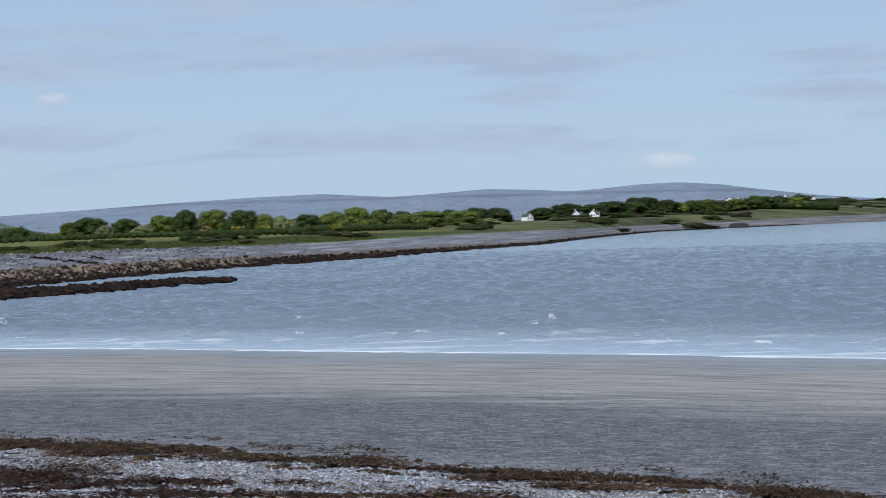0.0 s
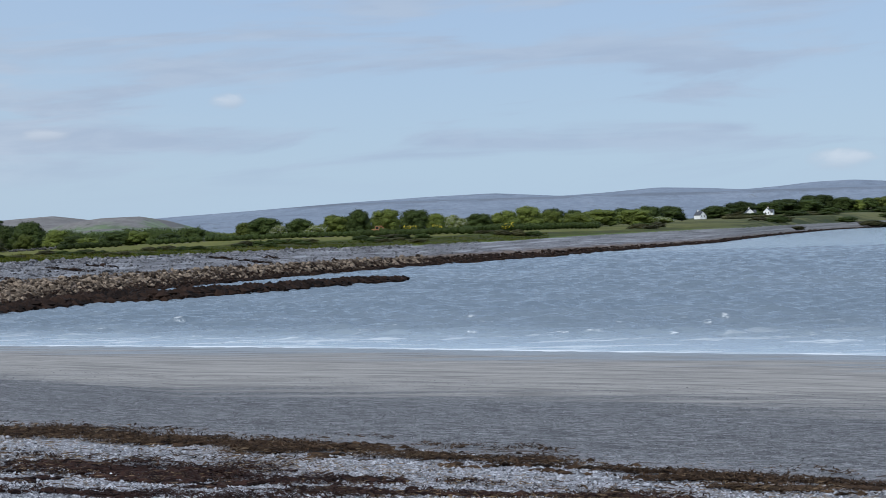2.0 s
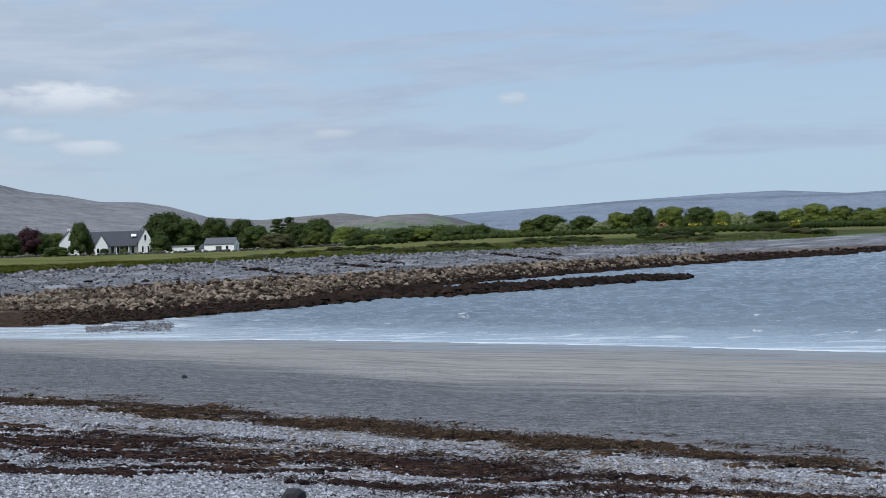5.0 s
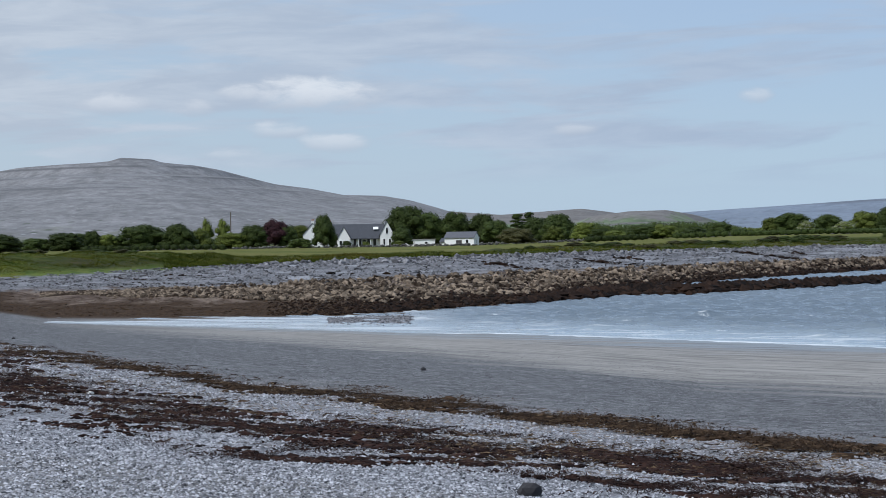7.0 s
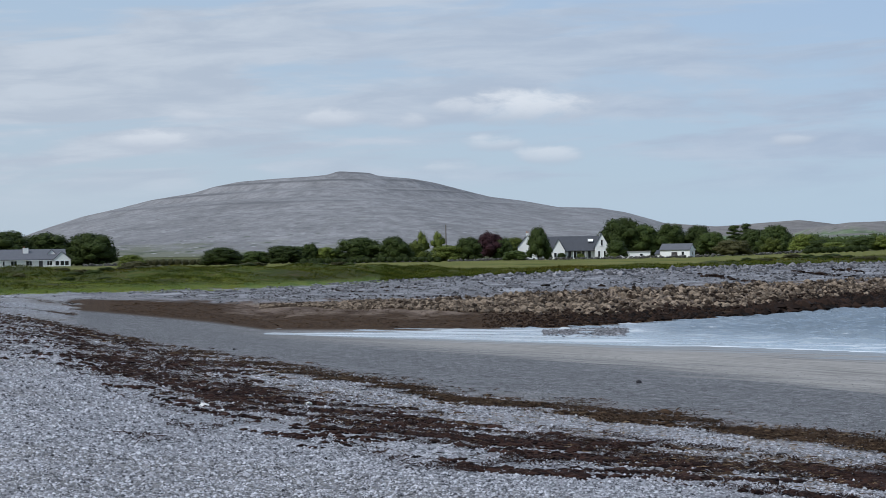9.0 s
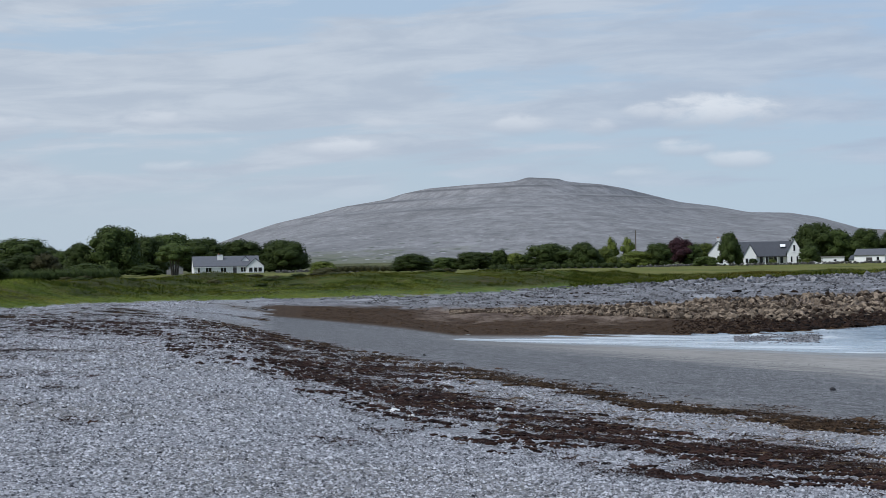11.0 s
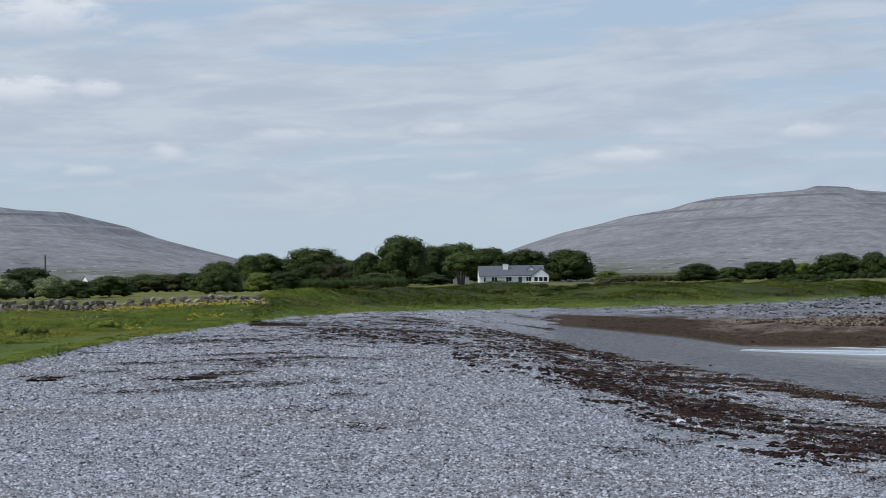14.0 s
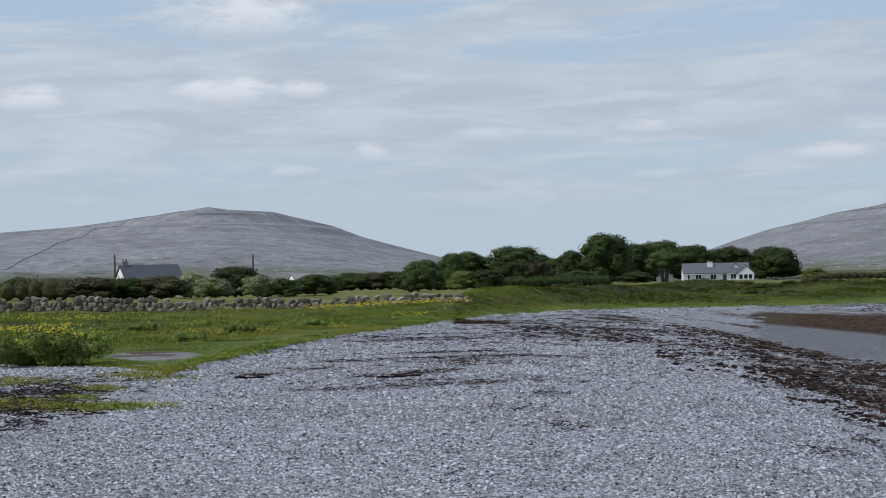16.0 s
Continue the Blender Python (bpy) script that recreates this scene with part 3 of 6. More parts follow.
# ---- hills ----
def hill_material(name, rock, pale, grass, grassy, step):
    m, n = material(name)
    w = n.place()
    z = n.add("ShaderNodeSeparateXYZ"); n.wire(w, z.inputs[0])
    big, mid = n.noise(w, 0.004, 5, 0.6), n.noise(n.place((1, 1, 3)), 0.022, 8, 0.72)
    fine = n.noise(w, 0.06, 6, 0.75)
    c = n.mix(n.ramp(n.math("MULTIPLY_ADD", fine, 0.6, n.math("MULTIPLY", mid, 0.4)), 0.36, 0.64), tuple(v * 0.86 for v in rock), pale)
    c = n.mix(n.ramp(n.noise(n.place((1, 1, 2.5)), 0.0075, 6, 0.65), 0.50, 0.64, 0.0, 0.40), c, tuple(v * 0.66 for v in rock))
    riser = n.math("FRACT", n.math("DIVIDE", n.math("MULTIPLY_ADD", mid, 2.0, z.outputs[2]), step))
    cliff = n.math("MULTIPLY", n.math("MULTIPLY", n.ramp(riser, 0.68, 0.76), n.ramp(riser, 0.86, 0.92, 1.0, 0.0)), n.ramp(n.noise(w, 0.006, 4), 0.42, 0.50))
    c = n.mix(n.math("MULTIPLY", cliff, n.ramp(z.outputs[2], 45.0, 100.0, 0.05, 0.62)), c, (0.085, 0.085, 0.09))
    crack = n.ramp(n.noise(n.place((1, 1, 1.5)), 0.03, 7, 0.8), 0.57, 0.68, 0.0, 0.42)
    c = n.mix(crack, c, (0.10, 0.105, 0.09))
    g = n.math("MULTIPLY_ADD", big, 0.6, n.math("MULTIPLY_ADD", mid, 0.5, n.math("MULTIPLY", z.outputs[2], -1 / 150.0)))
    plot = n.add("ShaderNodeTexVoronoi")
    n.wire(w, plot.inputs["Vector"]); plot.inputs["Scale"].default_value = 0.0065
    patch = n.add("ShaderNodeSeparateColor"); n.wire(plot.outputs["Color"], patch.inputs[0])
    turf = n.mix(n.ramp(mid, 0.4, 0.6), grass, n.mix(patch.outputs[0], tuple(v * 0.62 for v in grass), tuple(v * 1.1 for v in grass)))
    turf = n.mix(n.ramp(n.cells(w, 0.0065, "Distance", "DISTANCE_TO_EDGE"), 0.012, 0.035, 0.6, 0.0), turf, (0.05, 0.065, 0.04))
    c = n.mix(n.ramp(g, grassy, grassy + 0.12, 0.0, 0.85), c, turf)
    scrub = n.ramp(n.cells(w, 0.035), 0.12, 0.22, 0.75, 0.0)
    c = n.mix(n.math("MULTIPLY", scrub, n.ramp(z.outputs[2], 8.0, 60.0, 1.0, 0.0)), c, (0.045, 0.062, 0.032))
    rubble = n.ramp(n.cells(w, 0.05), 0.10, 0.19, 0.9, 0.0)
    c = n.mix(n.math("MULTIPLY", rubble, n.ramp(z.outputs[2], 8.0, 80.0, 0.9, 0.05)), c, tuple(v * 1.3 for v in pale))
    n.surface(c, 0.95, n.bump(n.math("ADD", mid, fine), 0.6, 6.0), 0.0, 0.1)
    return m


def hill(name, ridge, r, deep, mat, label, seed, step=20.0, amp=5.0, fine=90):
    """A hill whose skyline follows (bearing, degrees above the horizon), its crest at the distance r, sloping to the ground before and behind."""
    bb, aa = zip(*ridge)
    b = np.linspace(bb[0], bb[-1], 430 if fine > 90 else 300)
    a = np.interp(b, bb, aa)
    for _ in range(3):
        a = np.concatenate([a[:1], (a[:-2] + 2 * a[1:-1] + a[2:]) / 4, a[-1:]])
    top = EYE + r * np.tan(np.radians(a))
    v = np.concatenate([np.linspace(-1.0, 0.0, fine), np.linspace(0.03, 0.6, 14)])
    B, V = np.meshgrid(b, v, indexing="ij")
    rr = r + V * deep
    x, y = spot(B, rr)
    shape = np.where(V < 0, 1 - np.abs(V) ** 1.7, 1 - (V / 0.6) ** 2 * 0.6)
    calm_ = top.copy()
    for _ in range(500):
        calm_ = np.concatenate([calm_[:1], (calm_[:-2] + calm_[2:]) / 2, calm_[-1:]])
    w = np.clip(-V * 2.5, 0, 1)
    z = (top[:, None] * (1 - w) + calm_[:, None] * w) * shape
    z = z + vnoise(x, y, 260, 4, seed) * amp * np.clip(-V * 3, 0, 1) * np.clip(z / 30, 0, 1)
    t = z / step
    ledge = (np.floor(t) + np.clip((t - np.floor(t)) * 4.0 - 1.2, 0, 1)) * step
    part_ = 0.08 + 0.58 * np.clip((z / top.max() - 0.40) / 0.3, 0, 1)
    z = np.where(V < -0.02, z * (1 - part_) + ledge * part_, z)
    z = np.minimum(z, top[:, None] * (rr / r)) - 3.0 * (np.abs(V + 1) < 0.02)
    me = fast_mesh(name, np.stack([x, y, z], -1).reshape(-1, 3), grid_faces(len(b), len(v))[:, ::-1], mat, True)
    tagged(new(name, me), label, "hill", kind="structure")
    return b, v, np.stack([x, y, z], -1)


ROCK = hill_material("limestone", (0.172, 0.171, 0.176), (0.266, 0.263, 0.270), (0.125, 0.132, 0.095), 0.40, 20.0)
# far hills: grey moor, with distance haze put into its base colours as blue
HAZY_MOOR = hill_material("hazy_moorland", (0.185, 0.222, 0.280), (0.215, 0.250, 0.305), (0.16, 0.20, 0.22), 0.9, 40.0)
GREEN = hill_material("hill_pasture", (0.165, 0.155, 0.150), (0.215, 0.205, 0.200), (0.165, 0.235, 0.115), 0.34, 16.0)
hill("hill", [(-41.5, 0.0), (-38.81, 0.94), (-37.75, 1.27), (-36.68, 1.50), (-35.77, 1.73), (-34.52, 1.92), (-33.93, 2.10), (-33.18, 2.24), (-32.09, 2.32), (-30.95, 2.38), (-30.55, 2.42), (-30.24, 2.52), (-29.9, 2.50), (-29.3, 2.46), (-29.1, 2.38), (-28.81, 2.34), (-28.06, 2.27), (-27.38, 2.14), (-26.21, 1.82), (-25.71, 1.69), (-24.70, 1.55), (-23.70, 1.35), (-22.53, 1.31), (-21.69, 1.16), (-20.87, 0.92), (-19.57, 0.51), (-18.2, 0.0)],
     3500, 1500, ROCK, "bare grey limestone hill with stepped terraces", 31, fine=190)
SLOPE = hill("hill", [(-70, 0.9), (-64, 1.35), (-60.3, 1.58), (-58.2, 1.72), (-57.6, 1.80), (-56.2, 1.98), (-54.9, 2.16), (-54.3, 2.26), (-53.7, 2.17), (-52.4, 2.09), (-50.6, 1.64), (-49.7, 1.29), (-48.6, 0.98), (-47.4, 0.66), (-46, 0.35), (-44.5, 0.0)],
     3200, 1400, ROCK, "grey limestone hill with rock ledges", 32, fine=190)
hill("hill", [(-30, 0.3), (-24, 0.9), (-21.9, 1.05), (-20.7, 0.83), (-19.0, 0.69), (-17.6, 0.78), (-16.6, 0.84), (-15.7, 0.72), (-14.6, 0.5), (-13, 0.2)],
     3900, 900, GREEN, "low brown and grey hill behind the woods", 33, amp=3)
hill("hill", [(-17.5, 0.3), (-16.2, 0.62), (-15.2, 0.74), (-14.1, 0.76), (-13.3, 0.62), (-12.7, 0.44), (-12.1, 0.26), (-11, 0.0)],
     2900, 700, GREEN, "low green hill with pasture and stone walls", 34, amp=3)
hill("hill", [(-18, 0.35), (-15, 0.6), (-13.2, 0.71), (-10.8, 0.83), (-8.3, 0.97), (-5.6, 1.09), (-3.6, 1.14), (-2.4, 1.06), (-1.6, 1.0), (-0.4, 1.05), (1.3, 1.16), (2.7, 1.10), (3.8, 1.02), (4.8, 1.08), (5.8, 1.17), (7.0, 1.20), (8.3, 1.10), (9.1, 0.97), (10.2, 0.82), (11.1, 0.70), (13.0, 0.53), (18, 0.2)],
     4650, 1200, HAZY_MOOR, "long blue-grey hills across the bay", 35, step=40, amp=8)

# ---- plants ----
def leaf_material(name, a, b, vary=0.35, rough=0.6):
    m, n = material(name)
    w = n.place()
    rnd = n.add("ShaderNodeObjectInfo").outputs["Random"]
    isl = n.add("ShaderNodeNewGeometry").outputs["Random Per Island"]
    c = n.mix(n.math("MULTIPLY_ADD", isl, 0.25, n.math("MULTIPLY", n.noise(w, 4.0, 4), 0.75), clamp=True), a, b)
    k = n.math("MULTIPLY_ADD", rnd, vary * 2, 1 - vary)
    comb = n.add("ShaderNodeCombineColor")
    for i in range(3):
        n.wire(k, comb.inputs[i])
    c = n.mix(1.0, c, comb.outputs[0], "MULTIPLY")
    n.surface(c, rough, None, 0.0, 0.1)
    return m


LEAF_DARK = leaf_material("dark_leaves", (0.019, 0.030, 0.008), (0.062, 0.084, 0.021))
LEAF_LIGHT = leaf_material("light_leaves", (0.055, 0.074, 0.014), (0.140, 0.165, 0.036))
LEAF_COPPER = leaf_material("copper_leaves", (0.022, 0.010, 0.012), (0.06, 0.026, 0.03))
LEAF_BROWN = leaf_material("brown_leaves", (0.032, 0.034, 0.013), (0.082, 0.076, 0.032))
HERB = leaf_material("herb_leaves", (0.075, 0.105, 0.018), (0.19, 0.23, 0.045))
BLOSSOM = leaf_material("white_blossom", (0.24, 0.25, 0.19), (0.42, 0.42, 0.36))
YELLOW = leaf_material("yellow_flowers", (0.55, 0.42, 0.02), (0.75, 0.62, 0.05))
BARK = plain("bark", (0.09, 0.075, 0.06), 0.9, 0.4, 4.0, bump=0.6)


def leaf_cloud(name, lobes, count, size, mat, seed, second=None, share=0.0, core=0.80):
    """Leaves round lobes (x, y, z, rx, ry, rz), over a dark inner mass of the same leaves."""
    rng = np.random.default_rng(seed)
    lobes = np.array(lobes, float)
    area = (lobes[:, 3] * lobes[:, 5])
    pick = rng.choice(len(lobes), count, p=area / area.sum())
    d = rng.normal(size=(count, 3))
    d /= np.linalg.norm(d, axis=1)[:, None]
    d[:, 2] = np.where(d[:, 2] < -0.5, -d[:, 2], d[:, 2])
    rad = rng.uniform(0.74, 1.08, count) + (rng.random(count) < 0.10) * rng.uniform(0.05, 0.28, count)
    p = lobes[pick, :3] + d * lobes[pick, 3:] * rad[:, None]
    nrm = d + rng.normal(size=(count, 3)) * 0.26
    nrm /= np.linalg.norm(nrm, axis=1)[:, None]
    t = np.cross(nrm, rng.normal(size=(count, 3)))
    t /= np.linalg.norm(t, axis=1)[:, None]
    q = np.cross(nrm, t)
    s = size * rng.uniform(0.6, 1.4, count)[:, None]
    v = np.stack([p - t * s, p - q * s * 0.6, p + t * s, p + q * s * 0.6], 1).reshape(-1, 3)
    f = np.arange(count * 4).reshape(-1, 4)
    cv, cf = ball(1, seed, 0.12)
    core_v, core_f = strew(cv, cf, lobes[:, :3], lobes[:, 3:] * core, rng.uniform(0, 6, len(lobes)))
    tri = np.concatenate([f[:, :3], f[:, [0, 2, 3]], core_f + len(v)])
    me = fast_mesh(name, np.vstack([v, core_v]), tri, mat)
    if second:
        me.materials.append(second)
        w = (rng.random(count) < share).astype(np.int32)
        me.polygons.foreach_set("material_index", np.concatenate([w, w, np.zeros(len(core_f), np.int32)]))
    return me


def limb(bm, a, b, r0, r1, sides=7):
    a, b = Vector(a), Vector(b)
    m = Matrix.Translation((a + b) / 2) @ (b - a).to_track_quat("Z", "Y").to_matrix().to_4x4()
    bmesh.ops.create_cone(bm, cap_ends=True, segments=sides, radius1=r0, radius2=r1, depth=(b - a).length, matrix=m)


def crown_lobes(rng, count, wide, low, high):
    rows = []
    for i in range(count):
        u = (i + rng.uniform(0, 1)) / count
        z = low + (high - low) * (0.16 + 0.66 * u)
        reach = wide * 0.41 * math.sin(math.pi * (0.30 + 0.60 * u)) ** 0.7
        a = i * 2.4 + rng.uniform(-0.5, 0.5)
        k = rng.uniform(0.11, 0.22)
        rows.append((math.cos(a) * reach * rng.uniform(0.55, 1.05), math.sin(a) * reach * rng.uniform(0.55, 1.05), z, wide * k, wide * k, (high - low) * k * 0.85))
    rows.append((0, 0, low + (high - low) * 0.48, wide * 0.34, wide * 0.34, (high - low) * 0.44))
    rows.append((0.06, 0.05, high - 0.20, wide * 0.17, wide * 0.17, 0.19))
    return rows


def tree(name, seed, mat, label, category="tree", low=0.02, lobes=26, leaves=6500, size=0.021, second=None, share=0.0, trunk=0.028, stems=1):
    """A tree of unit height and width; scaled where it stands."""
    rng = np.random.default_rng(seed)
    top = new(name)
    tagged(top, label, category)
    rows = crown_lobes(rng, lobes, 1.0, low, 0.985)
    bm = bmesh.new()
    for i in range(stems):
        limb(bm, (0.05 * (i - (stems - 1) / 2), 0, -0.05), (0.11 * (i - (stems - 1) / 2), 0.02 * (i % 2), low + 0.25), trunk, trunk * 0.6)
    for x, y, z, *_ in rows[:6]:
        limb(bm, (0, 0, low + 0.1), (x, y, z), trunk * 0.5, trunk * 0.15, 5)
    part("trunk", bm, BARK, top)
    part("crown", leaf_cloud("crown", rows, leaves, size, mat, seed, second, share), mat, top)
    return top


def pine(name, seed, mat, label):
    rng = np.random.default_rng(seed)
    top = tagged(new(name), label, "tree")
    bm = bmesh.new()
    limb(bm, (0, 0, -0.05), (0, 0, 0.97), 0.02, 0.006)
    rows = []
    for i in range(9):
        z = 0.55 + 0.05 * i
        a = i * 2.4
        reach = 0.34 * (1.02 - 0.09 * i) * rng.uniform(0.6, 1.1)
        limb(bm, (0, 0, z - 0.03), (math.cos(a) * reach, math.sin(a) * reach, z), 0.012, 0.004, 5)
        rows.append((math.cos(a) * reach, math.sin(a) * reach, z, 0.3, 0.3, 0.04))
    rows.append((0, 0, 0.95, 0.3, 0.3, 0.06))
    part("trunk", bm, BARK, top)
    part("crown", leaf_cloud("crown", rows, 900, 0.035, mat, seed), mat, top)
    return top


SORTS = {
    "d": [tree("tree", 100 + i, LEAF_DARK, "dense dark green broadleaf tree", low=-0.02) for i in range(4)],
    "l": [tree("tree", 110 + i, LEAF_LIGHT, "bright yellow-green broadleaf tree", low=-0.02) for i in range(3)],
    "c": [tree("tree", 120, LEAF_COPPER, "copper-purple leaved tree in a garden")],
    "b": [tree("bush", 130 + i, LEAF_BROWN, "rounded brownish-green thicket bush", "bush", low=0.0) for i in range(2)],
    "h": [tree("hawthorn", 140 + i, LEAF_LIGHT, "hawthorn bush covered with white blossom", "bush", low=0.0, second=BLOSSOM, share=0.33) for i in range(2)],
    "s": [tree("tree", 150, LEAF_LIGHT, "thin sparse tree with feathery foliage", low=0.1, lobes=7, leaves=1300)],
    "t": [tree("tree", 155, LEAF_DARK, "green tree on several bare leaning stems", low=0.36, lobes=20, leaves=4200, stems=4)],
    "p": [pine("pine_tree", 160 + i, LEAF_DARK, "small dark pine with tiered branches") for i in range(2)],
}
COPSES = [   # bearing, distance, height of the top above the sea, width, sort
    ("copse behind the bungalow", [
        (-46.63, 460, 10.7, 12.2, "d"), (-45.23, 460, 11.9, 14.2, "d"), (-43.51, 430, 10.2, 7.8, "d"), (-42.52, 430, 13.9, 11.4, "d"), (-41.54, 450, 11.8, 9.3, "d"),
        (-40.86, 540, 14, 15.1, "d"), (-39.95, 540, 12.6, 12.7, "d"), (-38.81, 545, 12.1, 14.4, "d"), (-37.68, 545, 11.6, 13.6, "d"), (-37.22, 540, 8.4, 7.1, "d"),
        (-47.89, 430, 8.7, 8.2, "d"), (-47.07, 450, 10.3, 7.3, "d"), (-44.1, 520, 9.5, 11, "d"), (-44.6, 470, 10.2, 10, "d"), (-43.9, 440, 8.5, 8, "d"), (-42.9, 560, 9, 10, "d"), (-41.9, 570, 9.5, 11, "d"),
        (-43.3, 400, 5.6, 8, "d"), (-41.6, 420, 5.0, 8, "d"),
    ]),
    ("thicket on the bank", [
        (-48.35, 260, 5.5, 4.4, "d"), (-47.71, 270, 5.9, 4.1, "d"), (-46.74, 290, 5.5, 5.1, "l"), (-46.07, 290, 5.6, 5.5, "d"), (-45.21, 330, 7.1, 6.2, "d"),
        (-44.54, 330, 7.2, 5.6, "b"), (-43.77, 330, 4.5, 6, "d"), (-43.13, 340, 4.2, 5, "d"), (-48.08, 250, 5.8, 4.4, "d"), (-40.75, 400, 9.3, 7.6, "t"),
    ]),
    ("hedge by the far roof", [
        (-59.78, 235, 5.4, 3.3, "d"), (-58.78, 235, 5.2, 3.8, "d"), (-57.65, 210, 5.2, 5.1, "b"), (-56.67, 210, 5, 3.7, "d"), (-55.69, 210, 5.2, 4.9, "b"),
        (-54.83, 215, 5.5, 3, "h"), (-54.11, 205, 4.9, 2.8, "h"), (-53.53, 215, 6.1, 5.2, "d"), (-52.86, 200, 5.1, 2.9, "h"), (-52.16, 215, 4.7, 3.3, "d"),
        (-51.16, 220, 5.1, 3.6, "d"), (-50.11, 330, 5.7, 6, "d"), (-49.37, 330, 5.7, 4.7, "b"), (-48.92, 330, 5.8, 3.9, "d"),
    ]),
    ("trees in the field", [
        (-39.88, 560, 12.2, 11.5, "d"), (-37.54, 540, 11.7, 11.9, "d"), (-36.37, 330, 5, 4.5, "l"), (-33.72, 380, 6.3, 7.4, "d"), (-32.74, 420, 5.6, 5.6, "d"),
        (-31.92, 420, 6.7, 7.7, "d"), (-31.48, 430, 6.5, 5.1, "d"), (-31.09, 430, 7.2, 4, "d"), (-30.66, 430, 6.3, 4.6, "l"), (-29.63, 430, 8.4, 9.9, "d"),
        (-28.57, 420, 8.4, 6.2, "d"), (-28.05, 430, 7.1, 5.6, "l"), (-27.76, 500, 10.5, 3.8, "s"), (-27.29, 500, 10.4, 3.8, "s"), (-26.99, 430, 6.3, 6.8, "l"),
    ]),
    ("garden of the big house", [
        (-23.62, 438, 4.1, 2.2, "d"), (-23.05, 436, 3.9, 2.0, "l"), (-24.0, 437, 4.2, 1.8, "d"), (-22.05, 434, 3.9, 2.4, "l"),
        (-26.38, 430, 8, 6.1, "d"), (-25.75, 440, 9.3, 7.2, "c"), (-25.35, 440, 7.9, 5.2, "d"), (-25.02, 480, 8.2, 6.2, "l"), (-24.97, 410, 4.8, 5.3, "d"),
        (-24.29, 415, 9.9, 4.9, "d"), (-21.82, 520, 13.4, 11.9, "d"), (-21.19, 520, 11.6, 9.8, "d"), (-20.39, 520, 11.6, 8.6, "d"), (-19.56, 520, 11, 8.6, "d"),
        (-22, 440, 6.9, 5.2, "d"), (-19.17, 500, 9, 7.4, "d"),
    ]),
    ("wood by the cottage", [
        (-18.56, 400, 6.4, 6.8, "b"), (-18.52, 520, 10.4, 3.6, "p"), (-18.17, 520, 10.8, 3.2, "p"), (-17.91, 500, 9.5, 7.4, "d"), (-17.32, 490, 10.3, 8.4, "d"),
        (-17.41, 430, 6.9, 4, "l"), (-16.49, 450, 7.7, 6.4, "l"), (-16.03, 440, 6.2, 5.2, "d"), (-15.61, 430, 5.6, 5.6, "l"), (-14.8, 420, 6.7, 6.7, "d"),
        (-14.31, 430, 6.5, 5.6, "d"), (-14.21, 420, 6.8, 5.9, "l"), (-13.27, 460, 6.2, 6, "d"), (-12.48, 480, 7.5, 5.4, "d"), (-11.94, 430, 5.5, 5.6, "d"),
    ]),
    ("trees along the coast", [
        (-10.47, 480, 9.5, 8.5, "d"), (-11.01, 480, 8.4, 5.6, "l"), (-9.99, 460, 7.4, 3.8, "h"), (-9.41, 480, 9, 6.8, "d"), (-8.91, 470, 7.2, 5, "h"),
        (-8.33, 490, 9.8, 7.8, "l"), (-7.67, 490, 11, 6.9, "d"), (-6.83, 500, 11, 8.5, "l"), (-5.97, 510, 10.8, 8.7, "d"), (-5.34, 510, 9.6, 5.7, "l"),
        (-4.86, 530, 9.3, 5.6, "h"), (-4.55, 520, 8.2, 3.7, "h"), (-4.07, 530, 9.4, 8.4, "d"), (-3.28, 540, 10.1, 8.6, "l"), (-2.57, 550, 11.3, 8.7, "l"),
        (-1.94, 560, 10.2, 7.2, "l"),
    ]),
    ("willows past the bend", [
        (-1.17, 580, 9.2, 10.2, "l"), (-0.47, 600, 10.2, 13.1, "l"), (0.56, 620, 10.1, 13.5, "l"), (-1.82, 800, 13.2, 10.8, "d"), (-1.25, 800, 12.3, 9.4, "d"),
        (0.16, 850, 12.9, 11.5, "d"), (0.94, 850, 13.5, 14, "d"), (1.57, 880, 13.6, 14.5, "d"), (1.32, 700, 7.9, 8.2, "h"),
    ]),
    ("far wood", [
        (2.97, 1500, 17.7, 26.5, "d"), (3.68, 1600, 21.2, 29.2, "d"), (4.44, 1600, 20.1, 23.5, "d"), (4.99, 1650, 22.5, 34, "d"), (5.69, 1650, 21.8, 25.2, "d"),
        (5.68, 1700, 25.6, 21, "d"), (6.09, 1700, 25.7, 20, "d"), (6.67, 1700, 23.3, 23, "d"), (7.05, 1700, 21, 15, "l"), (7.38, 1750, 22.7, 20.6, "d"),
        (7.82, 1800, 23.9, 22.2, "l"), (8.25, 1800, 22.5, 21.2, "d"), (8.74, 1900, 24.7, 24.6, "l"), (9.23, 1900, 27, 24.6, "d"), (9.54, 1950, 26.7, 22.9, "d"),
        (9.99, 2000, 26.8, 25.9, "d"), (10.4, 2000, 26.4, 23.5, "l"),
    ]),
]


rng = np.random.default_rng(5)
for place, rows in COPSES:
    full = {"hedge by the far roof": 1.5, "trees in the field": 1.28, "wood by the cottage": 1.25}.get(place, 1.15)
    for b, r, top, wide, sort in rows:
        z = float(ground(b, r)[0])
        high = max(1.2, top - z) * (1.16 if place == "far wood" else 1.0)
        models = SORTS[sort]
        x, y = spot(b, r)
        m = pose(float(x), float(y), z - 0.05, 0, 0, float(rng.uniform(0, 360))) @ Matrix.Diagonal((wide * full, wide * full, high * 1.03, 1))
        copy_thing(models[int(rng.integers(len(models)))], m)["group"] = place
